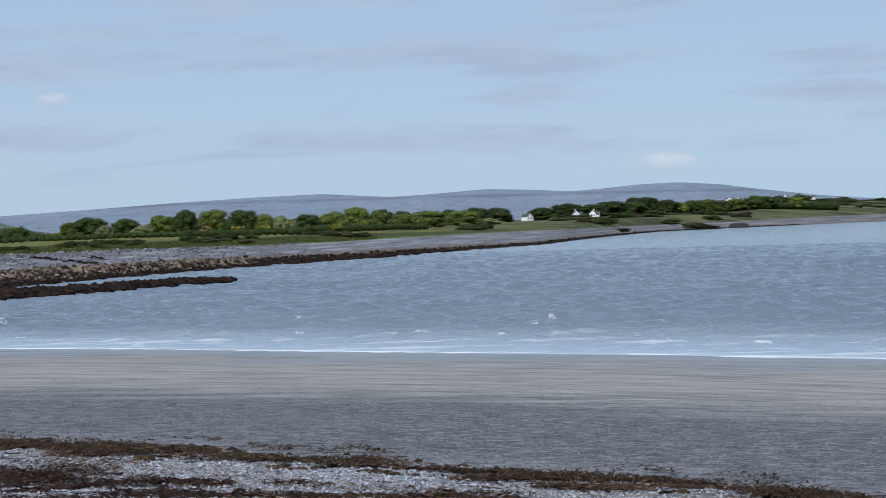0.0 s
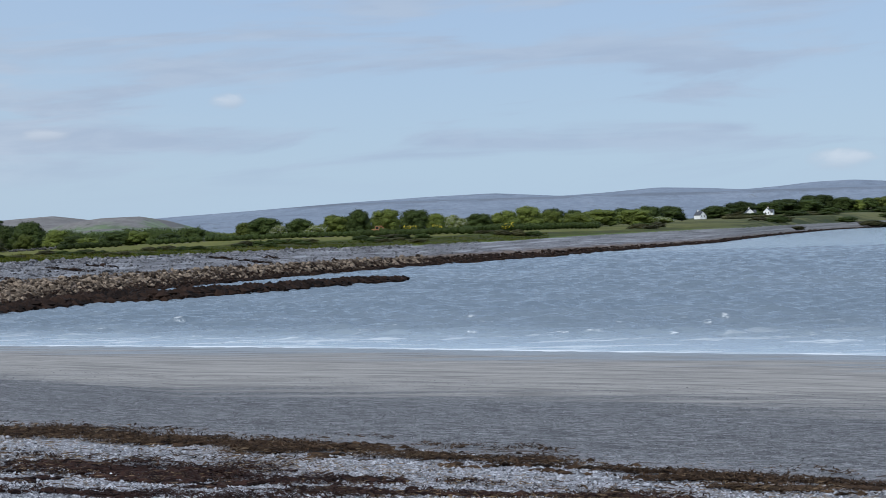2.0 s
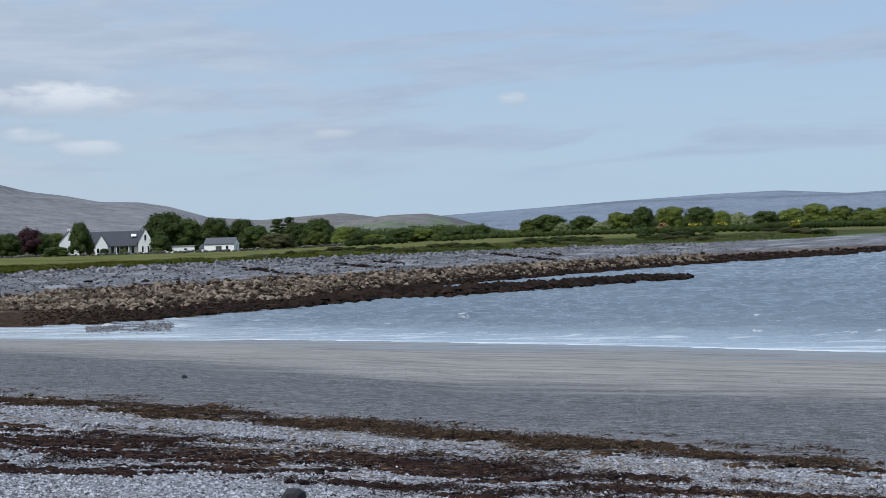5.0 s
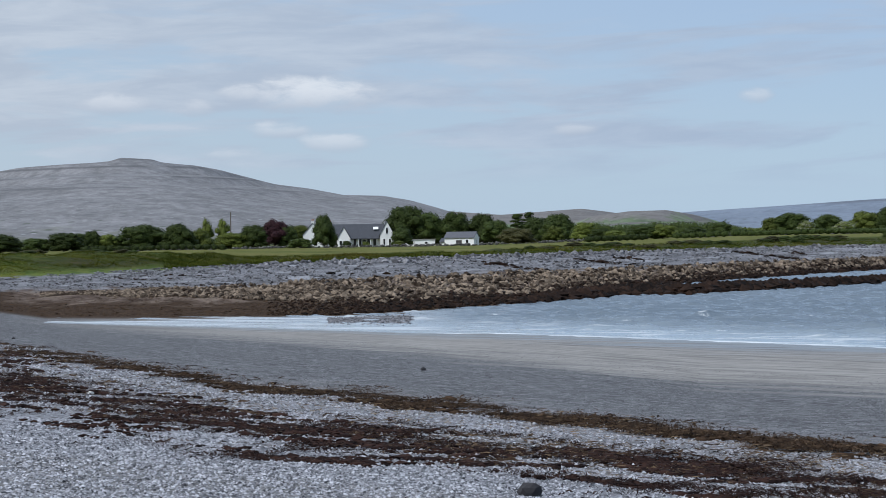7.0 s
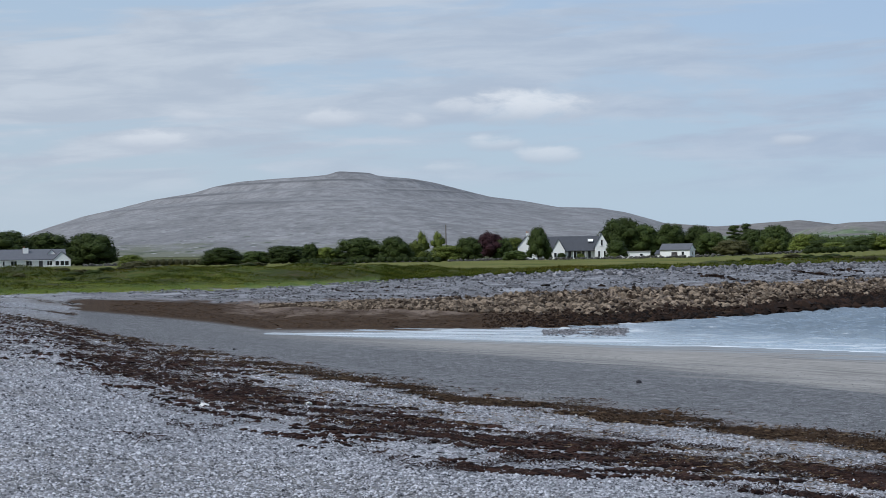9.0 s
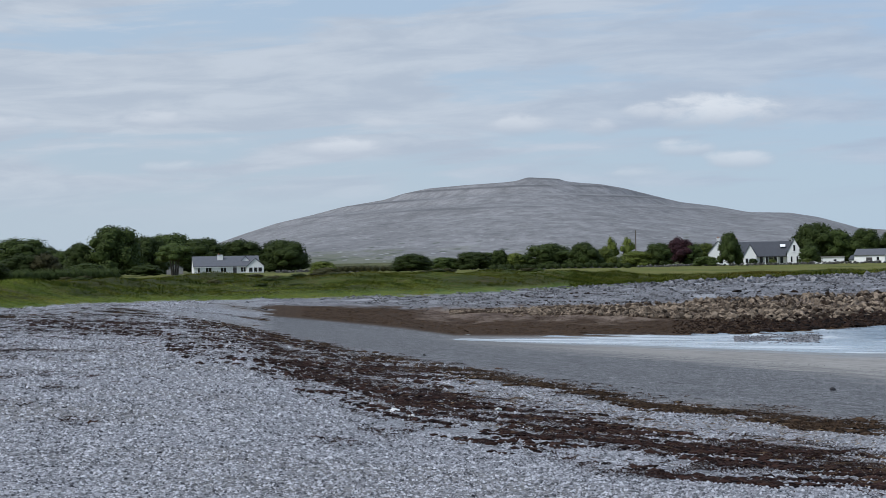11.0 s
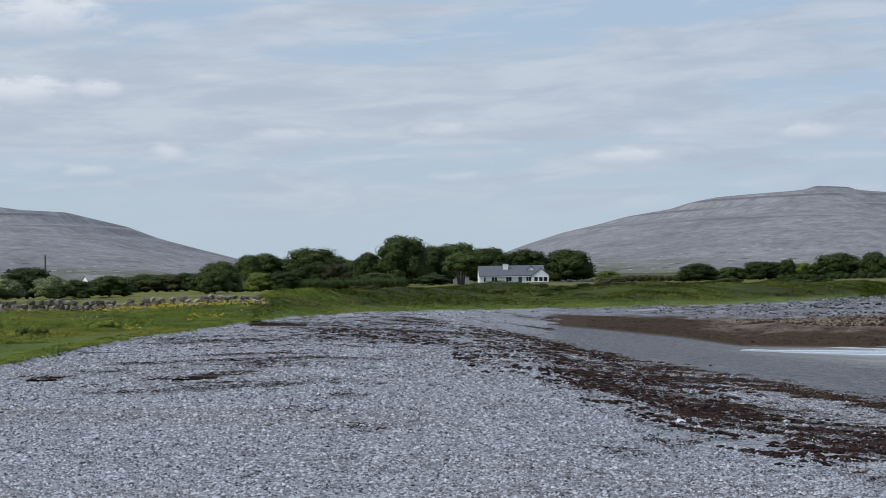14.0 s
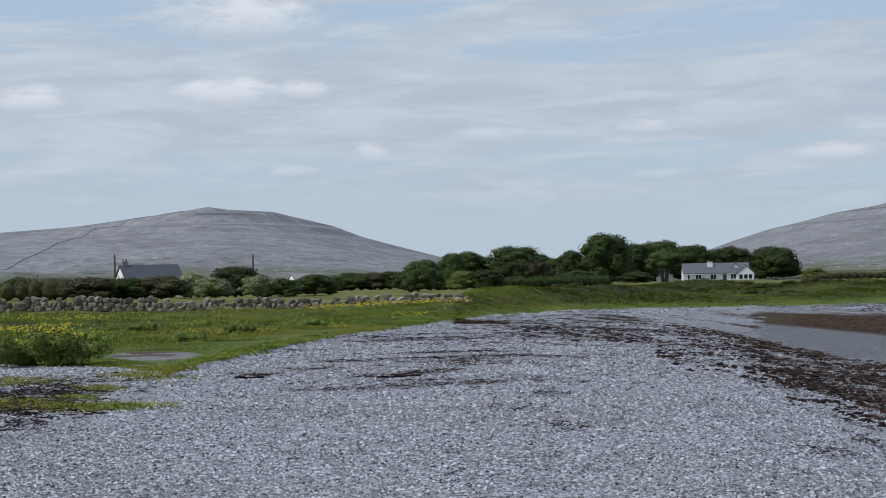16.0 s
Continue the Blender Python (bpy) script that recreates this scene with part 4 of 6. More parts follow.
for sort in SORTS.values():
    for ob in sort:
        for o in (*ob.children_recursive, ob):
            bpy.data.objects.remove(o)


def hedge(name, b0, b1, r0, r1, top, mat, label, seed, wide=1.6, leaves=1800, size=0.16):
    """A clipped or wild hedge along a line of the plan."""
    leaves, size = int(leaves * 2.4), size * 0.68
    count = max(4, int(math.hypot(*(np.array(spot(b1, r1)) - np.array(spot(b0, r0)))) / 1.6))
    rg = np.random.default_rng(seed)
    u = (np.arange(count) + 0.5) / count
    b, r = b0 + (b1 - b0) * u, r0 + (r1 - r0) * u
    x, y = spot(b, r)
    z = ground(b, r)[0]
    rows = []
    for i in range(count):
        h = max(1.2, top - z[i]) * (rg.uniform(0.70, 1.18) if name == "thicket" else rg.uniform(0.90, 1.08))
        rows.append((x[i], y[i], z[i] + h * 0.45, wide * rg.uniform(0.7, 1.0), wide * rg.uniform(0.6, 0.9), h * 0.58))
    ob = new(name, leaf_cloud(name, rows, leaves, size, mat, seed))
    return tagged(ob, label, "hedge", "hedges")


hedge("hedge", -7.7, -4.2, 400, 405, 5.3, LEAF_DARK, "dark clipped hedge along a coastal field", 201, 1.7, 3600, 0.2)
hedge("hedge", -16.5, -14.7, 380, 385, 3.9, LEAF_DARK, "trimmed green hedge beside the wood", 202, 1.4, 2000)
hedge("hedge", -13.9, -12.3, 400, 405, 4.7, LEAF_DARK, "trimmed dark hedge at a field corner", 203, 1.4, 1800)
hedge("hedge", -4.5, -0.5, 480, 520, 6.0, LEAF_DARK, "long low hedge behind the foreshore", 204, 1.8, 3600, 0.22)
hedge("hedge", -12.2, -7.7, 420, 425, 5.0, LEAF_DARK, "rough dark hedge with brambles", 205, 1.7, 3600, 0.2)
hedge("hedge", -36.2, -33.6, 440, 440, 3.9, LEAF_BROWN, "low rough hedge across the field", 206, 1.3, 2000)
hedge("hedge", -31.4, -27.2, 395, 400, 3.7, LEAF_DARK, "overgrown hedge along the far side of a field", 207, 1.2, 2600)
hedge("hedge", 5.0, 8.6, 1450, 1650, 9.6, LEAF_DARK, "distant dark hedge across the bay", 208, 3.0, 3000, 0.5)
hedge("hedge", 8.4, 13.6, 2250, 2350, 16.5, LEAF_DARK, "distant dark hedge across the bay", 209, 4.0, 3600, 0.6)
hedge("hedge", 9.4, 13.6, 2480, 2520, 22.5, LEAF_DARK, "distant dark hedge across the bay", 210, 4.0, 3600, 0.6)
hedge("hedge", 10.6, 14.2, 2680, 2720, 29, LEAF_DARK, "distant dark hedge on the rise", 211, 4.5, 3200, 0.6)
hedge("hedge", 2.6, 8.5, 1560, 1800, 12.5, LEAF_DARK, "distant dark wood edge across the bay", 217, 5.0, 4200, 0.7)
hedge("hedge", 8.3, 11.6, 1900, 2050, 22.0, LEAF_DARK, "distant dark wood edge across the bay", 218, 6.0, 3600, 0.8)
hedge("hedge", 3.2, 6.5, 1150, 1300, 9.2, LEAF_BROWN, "distant rough hedge near white houses", 212, 3.0, 2600, 0.5)

hedge("hedge", -61.5, -54.4, 232, 222, 5.05, LEAF_BROWN, "wild brownish hedge behind the meadow wall", 213, 1.7, 5200, 0.12)
hedge("hedge", -54.4, -50.6, 222, 226, 4.0, LEAF_LIGHT, "low green hedge with brambles behind the wall", 214, 1.4, 3000, 0.12)
hedge("hedge", -50.8, -47.6, 335, 335, 5.0, LEAF_DARK, "dark hedge at the back of a green field", 215, 1.8, 2600, 0.16)
hedge("hedge", -47.6, -42.4, 300, 330, 4.3, LEAF_DARK, "tangled thicket along the top of the bank", 216, 1.9, 4200, 0.16)

# scrub and brambles on the bank and the coast
SCRUB = [tree("bush", 170 + i, LEAF_BROWN if i % 2 else LEAF_DARK, "low rounded scrub bush on rough grass", "bush", low=0.0, lobes=11, leaves=2600, size=0.034) for i in range(4)]
rg = np.random.default_rng(77)
for b, r, wide, high, n_ in ((-36.4, 168, 3.2, 1.25, 1), (-36.0, 166, 3.0, 0.8, 2), (-32.6, 172, 2.4, 0.9, 2), (-31.2, 175, 2.6, 0.8, 2), (-33.5, 172, 3.5, 0.6, 2),
                             (-45.3, 150, 5, 0.7, 4), (-43, 148, 9, 0.45, 9), (-38, 155, 9, 0.45, 10), (-33, 165, 9, 0.5, 9), (-30, 170, 7, 0.5, 7), (-42.0, 165, 6, 0.6, 5), (-40.0, 165, 6, 0.7, 3), (-18.0, 200, 5, 0.5, 4), (-14.8, 215, 6, 0.6, 4),
                             (-11.0, 265, 8, 1.0, 6), (-7.0, 300, 10, 0.9, 6), (-16.0, 228, 9, 0.7, 11), (-13.0, 245, 10, 0.8, 12), (-10.0, 288, 12, 0.9, 12), (-6.5, 335, 14, 1.0, 11), (-3.5, 385, 14, 1.1, 9), (-3.0, 370, 12, 1.2, 7), (1.0, 500, 16, 1.8, 7), (4.6, 800, 22, 3.0, 7), (7.2, 1100, 26, 4.0, 6), (-29.0, 178, 4, 0.5, 4), (9.6, 2300, 260, 6.0, 10), (11.5, 2450, 260, 6.0, 12), (12.4, 2300, 200, 5.0, 8), (12.0, 2620, 260, 6, 10), (7.0, 1500, 160, 5.0, 10), (5.6, 1250, 120, 4.0, 8)):
    for _ in range(n_):
        bb, rr = b + rg.normal() * wide * 12 / r, r + rg.normal() * min(wide, 60) * 0.5
        x, y = spot(bb, rr)
        copy_thing(SCRUB[int(rg.integers(4))], pose(float(x), float(y), float(ground(bb, rr)[0]) - 0.12, 0, 0, float(rg.uniform(-25, 25) - bb))
                   @ Matrix.Diagonal((high * rg.uniform(2.2, 4.2), high * rg.uniform(1.8, 2.8), high * rg.uniform(0.55, 1.0), 1)))["group"] = "scrub on the shore"
for ob in SCRUB:
    for o in (*ob.children_recursive, ob):
        bpy.data.objects.remove(o)


# the continuous undergrowth of the woods
hedge("thicket", -19.8, -12.0, 540, 525, 7.6, LEAF_DARK, "dark undergrowth of a small wood behind the cottage", 221, 3.4, 6500, 0.3)
hedge("thicket", -12.0, -0.8, 530, 640, 6.0, LEAF_LIGHT, "green undergrowth below the coastal trees", 222, 3.0, 7000, 0.3)
hedge("thicket", -34.2, -26.0, 455, 455, 4.7, LEAF_DARK, "low dark undergrowth along the far field", 223, 2.4, 5200, 0.25)
hedge("thicket", -48.4, -40.8, 475, 520, 7.6, LEAF_DARK, "dark undergrowth of the copse by the bungalow", 224, 4.0, 6500, 0.3)
hedge("thicket", -22.2, -19.3, 545, 545, 9.0, LEAF_DARK, "dark wood edge behind the white cottage", 225, 3.6, 3600, 0.3)
hedge("thicket", -38.9, -37.2, 560, 560, 8.0, LEAF_DARK, "dark trees massed behind the bungalow", 226, 3.6, 2600, 0.3)

# stone wall climbing the grey hill
hb, hv, hp = SLOPE
bm = bmesh.new()
last = None
for i in range(41):
    u = i / 40
    fb = np.interp(-60.2 + 5.2 * u, hb, np.arange(len(hb)))
    fv = np.interp(-0.86 + 0.70 * u, hv, np.arange(len(hv)))
    ib, iv = int(fb), int(fv)
    qb, qv = fb - ib, fv - iv
    p = (hp[ib, iv] * (1 - qb) + hp[ib + 1, iv] * qb) * (1 - qv) + (hp[ib, iv + 1] * (1 - qb) + hp[ib + 1, iv + 1] * qb) * qv
    p = Vector(p) + Vector((0, 0, 0.5))
    if last is not None:
        limb(bm, last, p, 0.28, 0.28, 5)
    last = p
bm.verts.index_update()
tagged(new("hill_wall", fast_mesh("hill_wall", [v.co[:] for v in bm.verts], [[q.vert.index for q in t] for t in bm.calc_loop_triangles()], plain("dark_wall_stone", (0.12, 0.12, 0.125), 0.9))),
       "dark stone wall climbing a bare hill", "wall", kind="structure")
bm.free()

# ---- houses ----
RENDER_W = plain("white_render", (0.74, 0.74, 0.72), 0.85, 0.12, 0.5)
SLATE = plain("slate", (0.055, 0.058, 0.068), 0.55, 0.3, 1.2, bump=0.4)
SLATE_PALE = plain("weathered_slate", (0.085, 0.088, 0.10), 0.6, 0.3, 1.2, bump=0.4)
TRIM = plain("white_paint", (0.8, 0.8, 0.79), 0.5, 0.06, 2.0)
DOOR = plain("dark_door_paint", (0.05, 0.045, 0.045), 0.5, 0.2, 2.0)
GREYWALL = plain("grey_stonework", (0.25, 0.24, 0.23), 0.9, 0.35, 1.5, bump=0.5)
WOOD = plain("weathered_pole_wood", (0.10, 0.085, 0.07), 0.9, 0.3, 3.0)
POT = plain("clay_pot", (0.25, 0.12, 0.07), 0.8, 0.2, 4.0)


def glass_material():
    m, n = material("window_glass")
    n.surface((0.012, 0.014, 0.017), 0.06, None, 0.0, 0.6)
    return m


GLASS = glass_material()


def block(house, x0, x1, y0, y1, eave, ridge, along="x", wall=RENDER_W, roof=SLATE, over=0.25, base=-0.6):
    """A gabled range of a house: one wall mesh with its gables and two roof slopes."""
    bm = bmesh.new()
    if along == "x":
        ym = (y0 + y1) / 2
        prof = [(y0, base), (y1, base), (y1, eave), (ym, ridge), (y0, eave)]
        ends = [[bm.verts.new((x, a, z)) for a, z in prof] for x in (x0, x1)]
    else:
        xm = (x0 + x1) / 2
        prof = [(x1, base), (x0, base), (x0, eave), (xm, ridge), (x1, eave)]
        ends = [[bm.verts.new((a, y, z)) for a, z in prof] for y in (y0, y1)]
    for e in ends:
        bm.faces.new(e)
    for i in range(5):
        bm.faces.new((ends[0][i], ends[0][(i + 1) % 5], ends[1][(i + 1) % 5], ends[1][i]))
    bmesh.ops.recalc_face_normals(bm, faces=bm.faces)
    part("wall", bm, wall, house)
    for side in (-1, 1):
        bm = bmesh.new()
        if along == "x":
            half = (y1 - y0) / 2
            drop = (ridge - eave) / half
            q = [(ym, ridge + 0.04), (ym + side * (half + over), ridge + 0.04 - drop * (half + over))]
            rows = [[(x, a, z + t) for a, z in q for t in (0.0, 0.16)] for x in (x0 - over * 0.6, x1 + over * 0.6)]
        else:
            half = (x1 - x0) / 2
            drop = (ridge - eave) / half
            q = [(xm, ridge + 0.04), (xm + side * (half + over), ridge + 0.04 - drop * (half + over))]
            rows = [[(a, y, z + t) for a, z in q for t in (0.0, 0.16)] for y in (y0 - over * 0.6, y1 + over * 0.6)]
        a, b = [[bm.verts.new(v) for v in r_] for r_ in rows]
        for i, j in ((0, 1), (1, 3), (3, 2), (2, 0)):
            bm.faces.new((a[i], a[j], b[j], b[i]))
        bm.faces.new((a[0], a[1], a[3], a[2]))
        bm.faces.new((b[0], b[1], b[3], b[2]))
        bmesh.ops.recalc_face_normals(bm, faces=bm.faces)
        part("roof", bm, roof, house)


def window(house, x, z, w, h, y, bars=1, side=None):
    """A window on a front wall (y), or on an end wall when side gives its x."""
    win = new("window")
    win.parent = house
    win.matrix_local = pose(x, y, z) if side is None else pose(side, y, z, 0, 0, 90)
    t = 0.07
    rows = [(-w / 2, w / 2, -0.05, 0.04, 0, t), (-w / 2, w / 2, -0.05, 0.04, h - t, h), (-w / 2, -w / 2 + t, -0.05, 0.04, t, h - t), (w / 2 - t, w / 2, -0.05, 0.04, t, h - t)]
    for i in range(bars):
        c = -w / 2 + w * (i + 1) / (bars + 1)
        rows.append((c - 0.03, c + 0.03, -0.045, 0.04, t, h - t))
    part("frame", boxes(*rows), TRIM, win)
    part("pane", boxes((-w / 2 + t, w / 2 - t, -0.012, 0.03, t, h - t)), GLASS, win)
    part("sill", boxes((-w / 2 - 0.08, w / 2 + 0.08, -0.12, 0.04, -0.09, -0.01)), TRIM, win)


def door(house, x, w, h, y, mat=DOOR):
    d = part("door", boxes((x - w / 2, x + w / 2, y - 0.03, y + 0.04, -0.5, h)), mat, house)
    part("handle", boxes((x + w * 0.3, x + w * 0.4, y - 0.08, y - 0.03, h * 0.5, h * 0.5 + 0.05)), TRIM, d)


def chimney(house, x, y, w, z0, z1, mat=RENDER_W, pots=2):
    c = part("chimney", boxes((x - w / 2, x + w / 2, y - 0.35, y + 0.35, z0, z1), (x - w / 2 - 0.06, x + w / 2 + 0.06, y - 0.41, y + 0.41, z1, z1 + 0.12)), mat, house)
    for i in range(pots):
        bm = bmesh.new()
        limb(bm, (x - w / 4 + i * w / 2, y, z1 + 0.1), (x - w / 4 + i * w / 2, y, z1 + 0.5), 0.13, 0.10, 8)
        part("pot", bm, POT, c)


# bungalow
h = thing("bungalow", -39.2, 480, 4, "white rendered bungalow with a weathered slate roof and chimney", "house", sink=0.1)
block(h, -8.6, 7.6, -4.0, 4.6, 2.0, 4.35, "x", roof=SLATE_PALE)
block(h, 4.4, 8.5, -5.6, 1.0, 1.95, 3.75, "y", roof=SLATE_PALE)
block(h, 3.4, 5.2, -2.0, 1.5, 3.4, 4.3, "y", roof=SLATE_PALE, base=2.4)
for x, w in ((-7.3, 0.6), (-4.9, 1.5), (-1.3, 1.5), (3.6, 1.3)):
    window(h, x, 0.5, w, 1.25, -4.0, 1 if w > 1 else 0)
door(h, 1.5, 0.9, 1.9, -4.0)
for x in (5.3, 6.5, 7.6):
    window(h, x, 0.45, 1.0, 1.2, -5.6, 0)
chimney(h, -1.9, -1.2, 1.3, 3.0, 4.75, pots=1)
part("gutter", boxes((-8.7, 4.2, -4.38, -4.28, 1.72, 1.82)), TRIM, h)

# outhouse beside the bungalow
h = thing("outbuilding", -40.75, 470, 0, "small pale outbuilding half hidden by trees", "shed")
block(h, -2.0, 2.0, -1.5, 1.5, 1.5, 2.4, "y", wall=GREYWALL)
window(h, 0.4, 0.3, 0.6, 0.5, -1.5, 0)

# one-and-a-half-storey house with three gables
h = thing("house", -23.55, 450, 0, "white gabled house with dark slate roofs and a skylight", "house", sink=0.3)
block(h, -9.0, 8.2, -2.6, 4.0, 2.3, 5.5, "x")
block(h, -10.6, -6.2, -4.5, 3.0, 3.3, 5.9, "y")
block(h, -2.6, 0.3, -4.0, 0.6, 2.4, 4.9, "y")
block(h, 7.2, 10.5, -4.4, 3.6, 3.1, 6.1, "y")
window(h, 8.85, 3.3, 0.6, 1.5, -4.4, 0)
for x in (8.2, 9.5):
    window(h, x, 0.7, 0.55, 1.5, -4.4, 0)
for x in (-9.2, -7.6):
    window(h, x, 0.7, 0.7, 1.2, -4.5, 0)
window(h, -1.9, 0.7, 0.7, 1.2, -4.0, 0)
for x in (1.4, 2.6, 4.6, 6.0):
    window(h, x, 0.5, 0.8, 1.7, -2.6, 0)
door(h, 3.6, 0.9, 2.0, -2.6)
part("porch_post", boxes((2.2, 2.34, -3.6, -3.46, -0.4, 2.2)), TRIM, h)
part("porch_post", boxes((4.9, 5.04, -3.6, -3.46, -0.4, 2.2)), TRIM, h)
part("porch_roof", boxes((1.0, 7.0, -3.8, -2.4, 2.2, 2.36)), SLATE, h)
bm = bmesh.new()
box(bm, -0.6, 0.6, -0.42, 0.42, -0.03, 0.12)
bmesh.ops.transform(bm, matrix=pose(6.3, -0.85, 4.63, 42), verts=bm.verts)
part("skylight", bm, TRIM, h, "pale bright skylight")
chimney(h, -8.4, -0.5, 0.7, 5.2, 6.5)
chimney(h, -4.4, 0.7, 0.7, 5.0, 6.2, GREYWALL)

# cottage and its long low outbuilding
h = thing("cottage", -20.2, 450, -18, "small white cottage with a grey slate roof", "house", sink=0.15)
h.matrix_world = h.matrix_world @ Matrix.Scale(0.88, 4)
block(h, -3.9, 4.3, -2.3, 2.3, 2.3, 3.75, "x", roof=SLATE_PALE)
block(h, -5.4, -3.9, -1.9, 1.9, 1.2, 2.1, "x", roof=SLATE)
part("garage_door", boxes((-0.7, 0.9, -2.36, -2.26, -0.3, 1.7)), DOOR, h)
window(h, 2.4, 0.75, 0.8, 1.1, -2.3, 0)
window(h, 0.0, 0.8, 0.7, 1.0, 0.0, 0, side=4.32)
part("barge_board", boxes((4.42, 4.5, -2.5, 2.5, 2.12, 2.3)), TRIM, h)
h = thing("outbuilding", -21.45, 452, 0, "long low white-walled outbuilding with a flat roof", "shed")
part("wall", boxes((-3.7, 3.7, -1.5, 1.5, -0.4, 1.55)), RENDER_W, h)
part("roof", boxes((-3.9, 3.9, -1.7, 1.7, 1.55, 1.72)), GREYWALL, h)
window(h, -1.8, 0.5, 0.8, 0.6, -1.5, 0)
window(h, 1.6, 0.5, 0.8, 0.6, -1.5, 0)

# house behind the hedge
h = thing("house", -56.05, 262, 14, "house with a dark slate roof behind the hedge", "house")
block(h, -3.9, 3.9, -3.2, 3.2, 2.3, 4.25, "x", wall=RENDER_W)
chimney(h, -3.3, 0, 0.8, 4.0, 4.7, GREYWALL)
window(h, -1.5, 0.7, 0.9, 1.1, -3.2)
# white roof seen past the bushes
h = thing("shed", -51.4, 300, 20, "low pale-roofed shed behind bushes", "shed")
block(h, -2.5, 2.5, -1.8, 1.8, 1.8, 2.7, "x", roof=GREYWALL)

# white houses across the bay
for b, r, top, wide, turn in ((2.5, 1400, 14.2, 5, 40), (3.95, 1480, 15.5, 6, 10), (4.48, 1480, 15.5, 5.5, -10), (8.47, 2560, 36, 8, 20), (8.75, 2560, 35, 7, -20),
                              (10.1, 2650, 38, 7, 10), (10.5, 2600, 39, 9, 60), (10.85, 2650, 37, 8, -15), (11.6, 2750, 33, 7, 30)):
    h = thing("house", b, r, turn, "distant white gabled house across the bay", "house", "houses across the bay")
    g = top - h.matrix_world.translation.z
    e = g * 0.55 if g < 9 else g - 2.9
    block(h, -wide / 2, wide / 2, -3.5, 3.5, e, g, "y", base=-1.0 if g < 9 else g - 7.5)
    window(h, -1.2, e - 1.6, 0.9, 1.2, -3.5, 0)
    window(h, 1.2, e - 1.6, 0.9, 1.2, -3.5, 0)
    chimney(h, 0, 2.0, 0.9, g - 0.5, g + 0.9)
    block(h, wide / 2 - 0.5, wide / 2 + wide * 0.35, -2.6, 2.6, e - 0.6, g - 1.0, "x", base=-1.0 if g < 9 else g - 7.5)

# orange excavator beside the hedge
ORANGE = plain("orange_paint", (0.34, 0.15, 0.07), 0.6, 0.2, 2.0)
RUBBER = plain("black_rubber", (0.03, 0.03, 0.03), 0.8, 0.2, 3.0)
h = thing("excavator", -7.15, 470, 0, "orange tracked excavator standing behind a hedge", "excavator")
h.matrix_world = h.matrix_world @ Matrix.Scale(0.72, 4)
for y in (-0.9, 0.9):
    part("track", boxes((-1.6, 1.6, y - 0.25, y + 0.25, 0.0, 0.75), bevel=0.25), RUBBER, h)
part("body", boxes((-1.6, 1.2, -1.0, 1.0, 0.8, 1.9), bevel=0.12), ORANGE, h)
cab = part("cab", boxes((0.0, 1.2, -1.0, 0.0, 1.9, 3.0), bevel=0.1), ORANGE, h)
part("pane", boxes((0.15, 1.05, -1.03, -0.98, 2.0, 2.8)), GLASS, cab)
bm = bmesh.new()
limb(bm, (1.0, 0.3, 1.6), (1.8, 0.3, 3.1), 0.22, 0.2)
part("boom", bm, ORANGE, h)
bm = bmesh.new()
limb(bm, (1.8, 0.3, 3.1), (2.9, 0.3, 2.1), 0.2, 0.15)
part("arm", bm, ORANGE, h)
part("bucket", boxes((2.6, 3.2, -0.2, 0.8, 1.4, 2.05), bevel=0.1), RUBBER, h)

# poles
for b, r, top in ((-27.05, 430, 10.8), (-38.27, 545, 9.3), (-52.99, 240, 7.7), (-57.04, 250, 8.1), (-51.9, 215, 4.3)):
    h = thing("utility_pole", b, r, 8, "weathered wooden utility pole", "pole", "poles")
    g = top - h.matrix_world.translation.z
    bm = bmesh.new()
    limb(bm, (0, 0, -0.3), (0, 0, g), 0.15, 0.11, 10)
    part("post", bm, WOOD, h)
    part("insulator", boxes((-0.14, 0.14, -0.05, 0.05, g - 0.4, g - 0.3)), WOOD, h)

# old stone block on the far shore
STONE_DARK = plain("dark_stone", (0.035, 0.033, 0.036), 0.9, 0.4, 0.6, bump=0.7)
bv, bf = ball(2, 9, 0.12)
me = fast_mesh("boulder", np.sign(bv) * np.abs(bv) ** 0.6 * np.array([6.5, 5, 3.3]), bf, STONE_DARK)
ob = new("boulder", me)
ob.matrix_world = stand(8.75, 1230)
tagged(ob, "large dark block of rock on the far shore", "rock")


# ---- stones, wrack and grass ----
def stone_material(name, a, b, rough=0.85, weed=None, spec=0.15):
    m, n = material(name)
    w = n.place()
    isl = n.add("ShaderNodeNewGeometry").outputs["Random Per Island"]
    rnd = n.add("ShaderNodeObjectInfo").outputs["Random"]
    fine = n.noise(w, 6.0, 5, 0.65)
    f = n.math("FRACT", n.math("ADD", isl, rnd))
    c = n.mix(f, a, b)
    c = n.mix(n.ramp(fine, 0.4, 0.7, 0.0, 0.45), c, tuple(v * 0.35 for v in a))
    if weed:
        c = n.mix(n.ramp(n.noise(w, 0.6, 5, 0.7), 0.50, 0.58, 0.0, 0.85), c, weed)
    n.surface(c, rough, n.bump(fine, 0.5, 0.03), 0.0, spec)
    return m


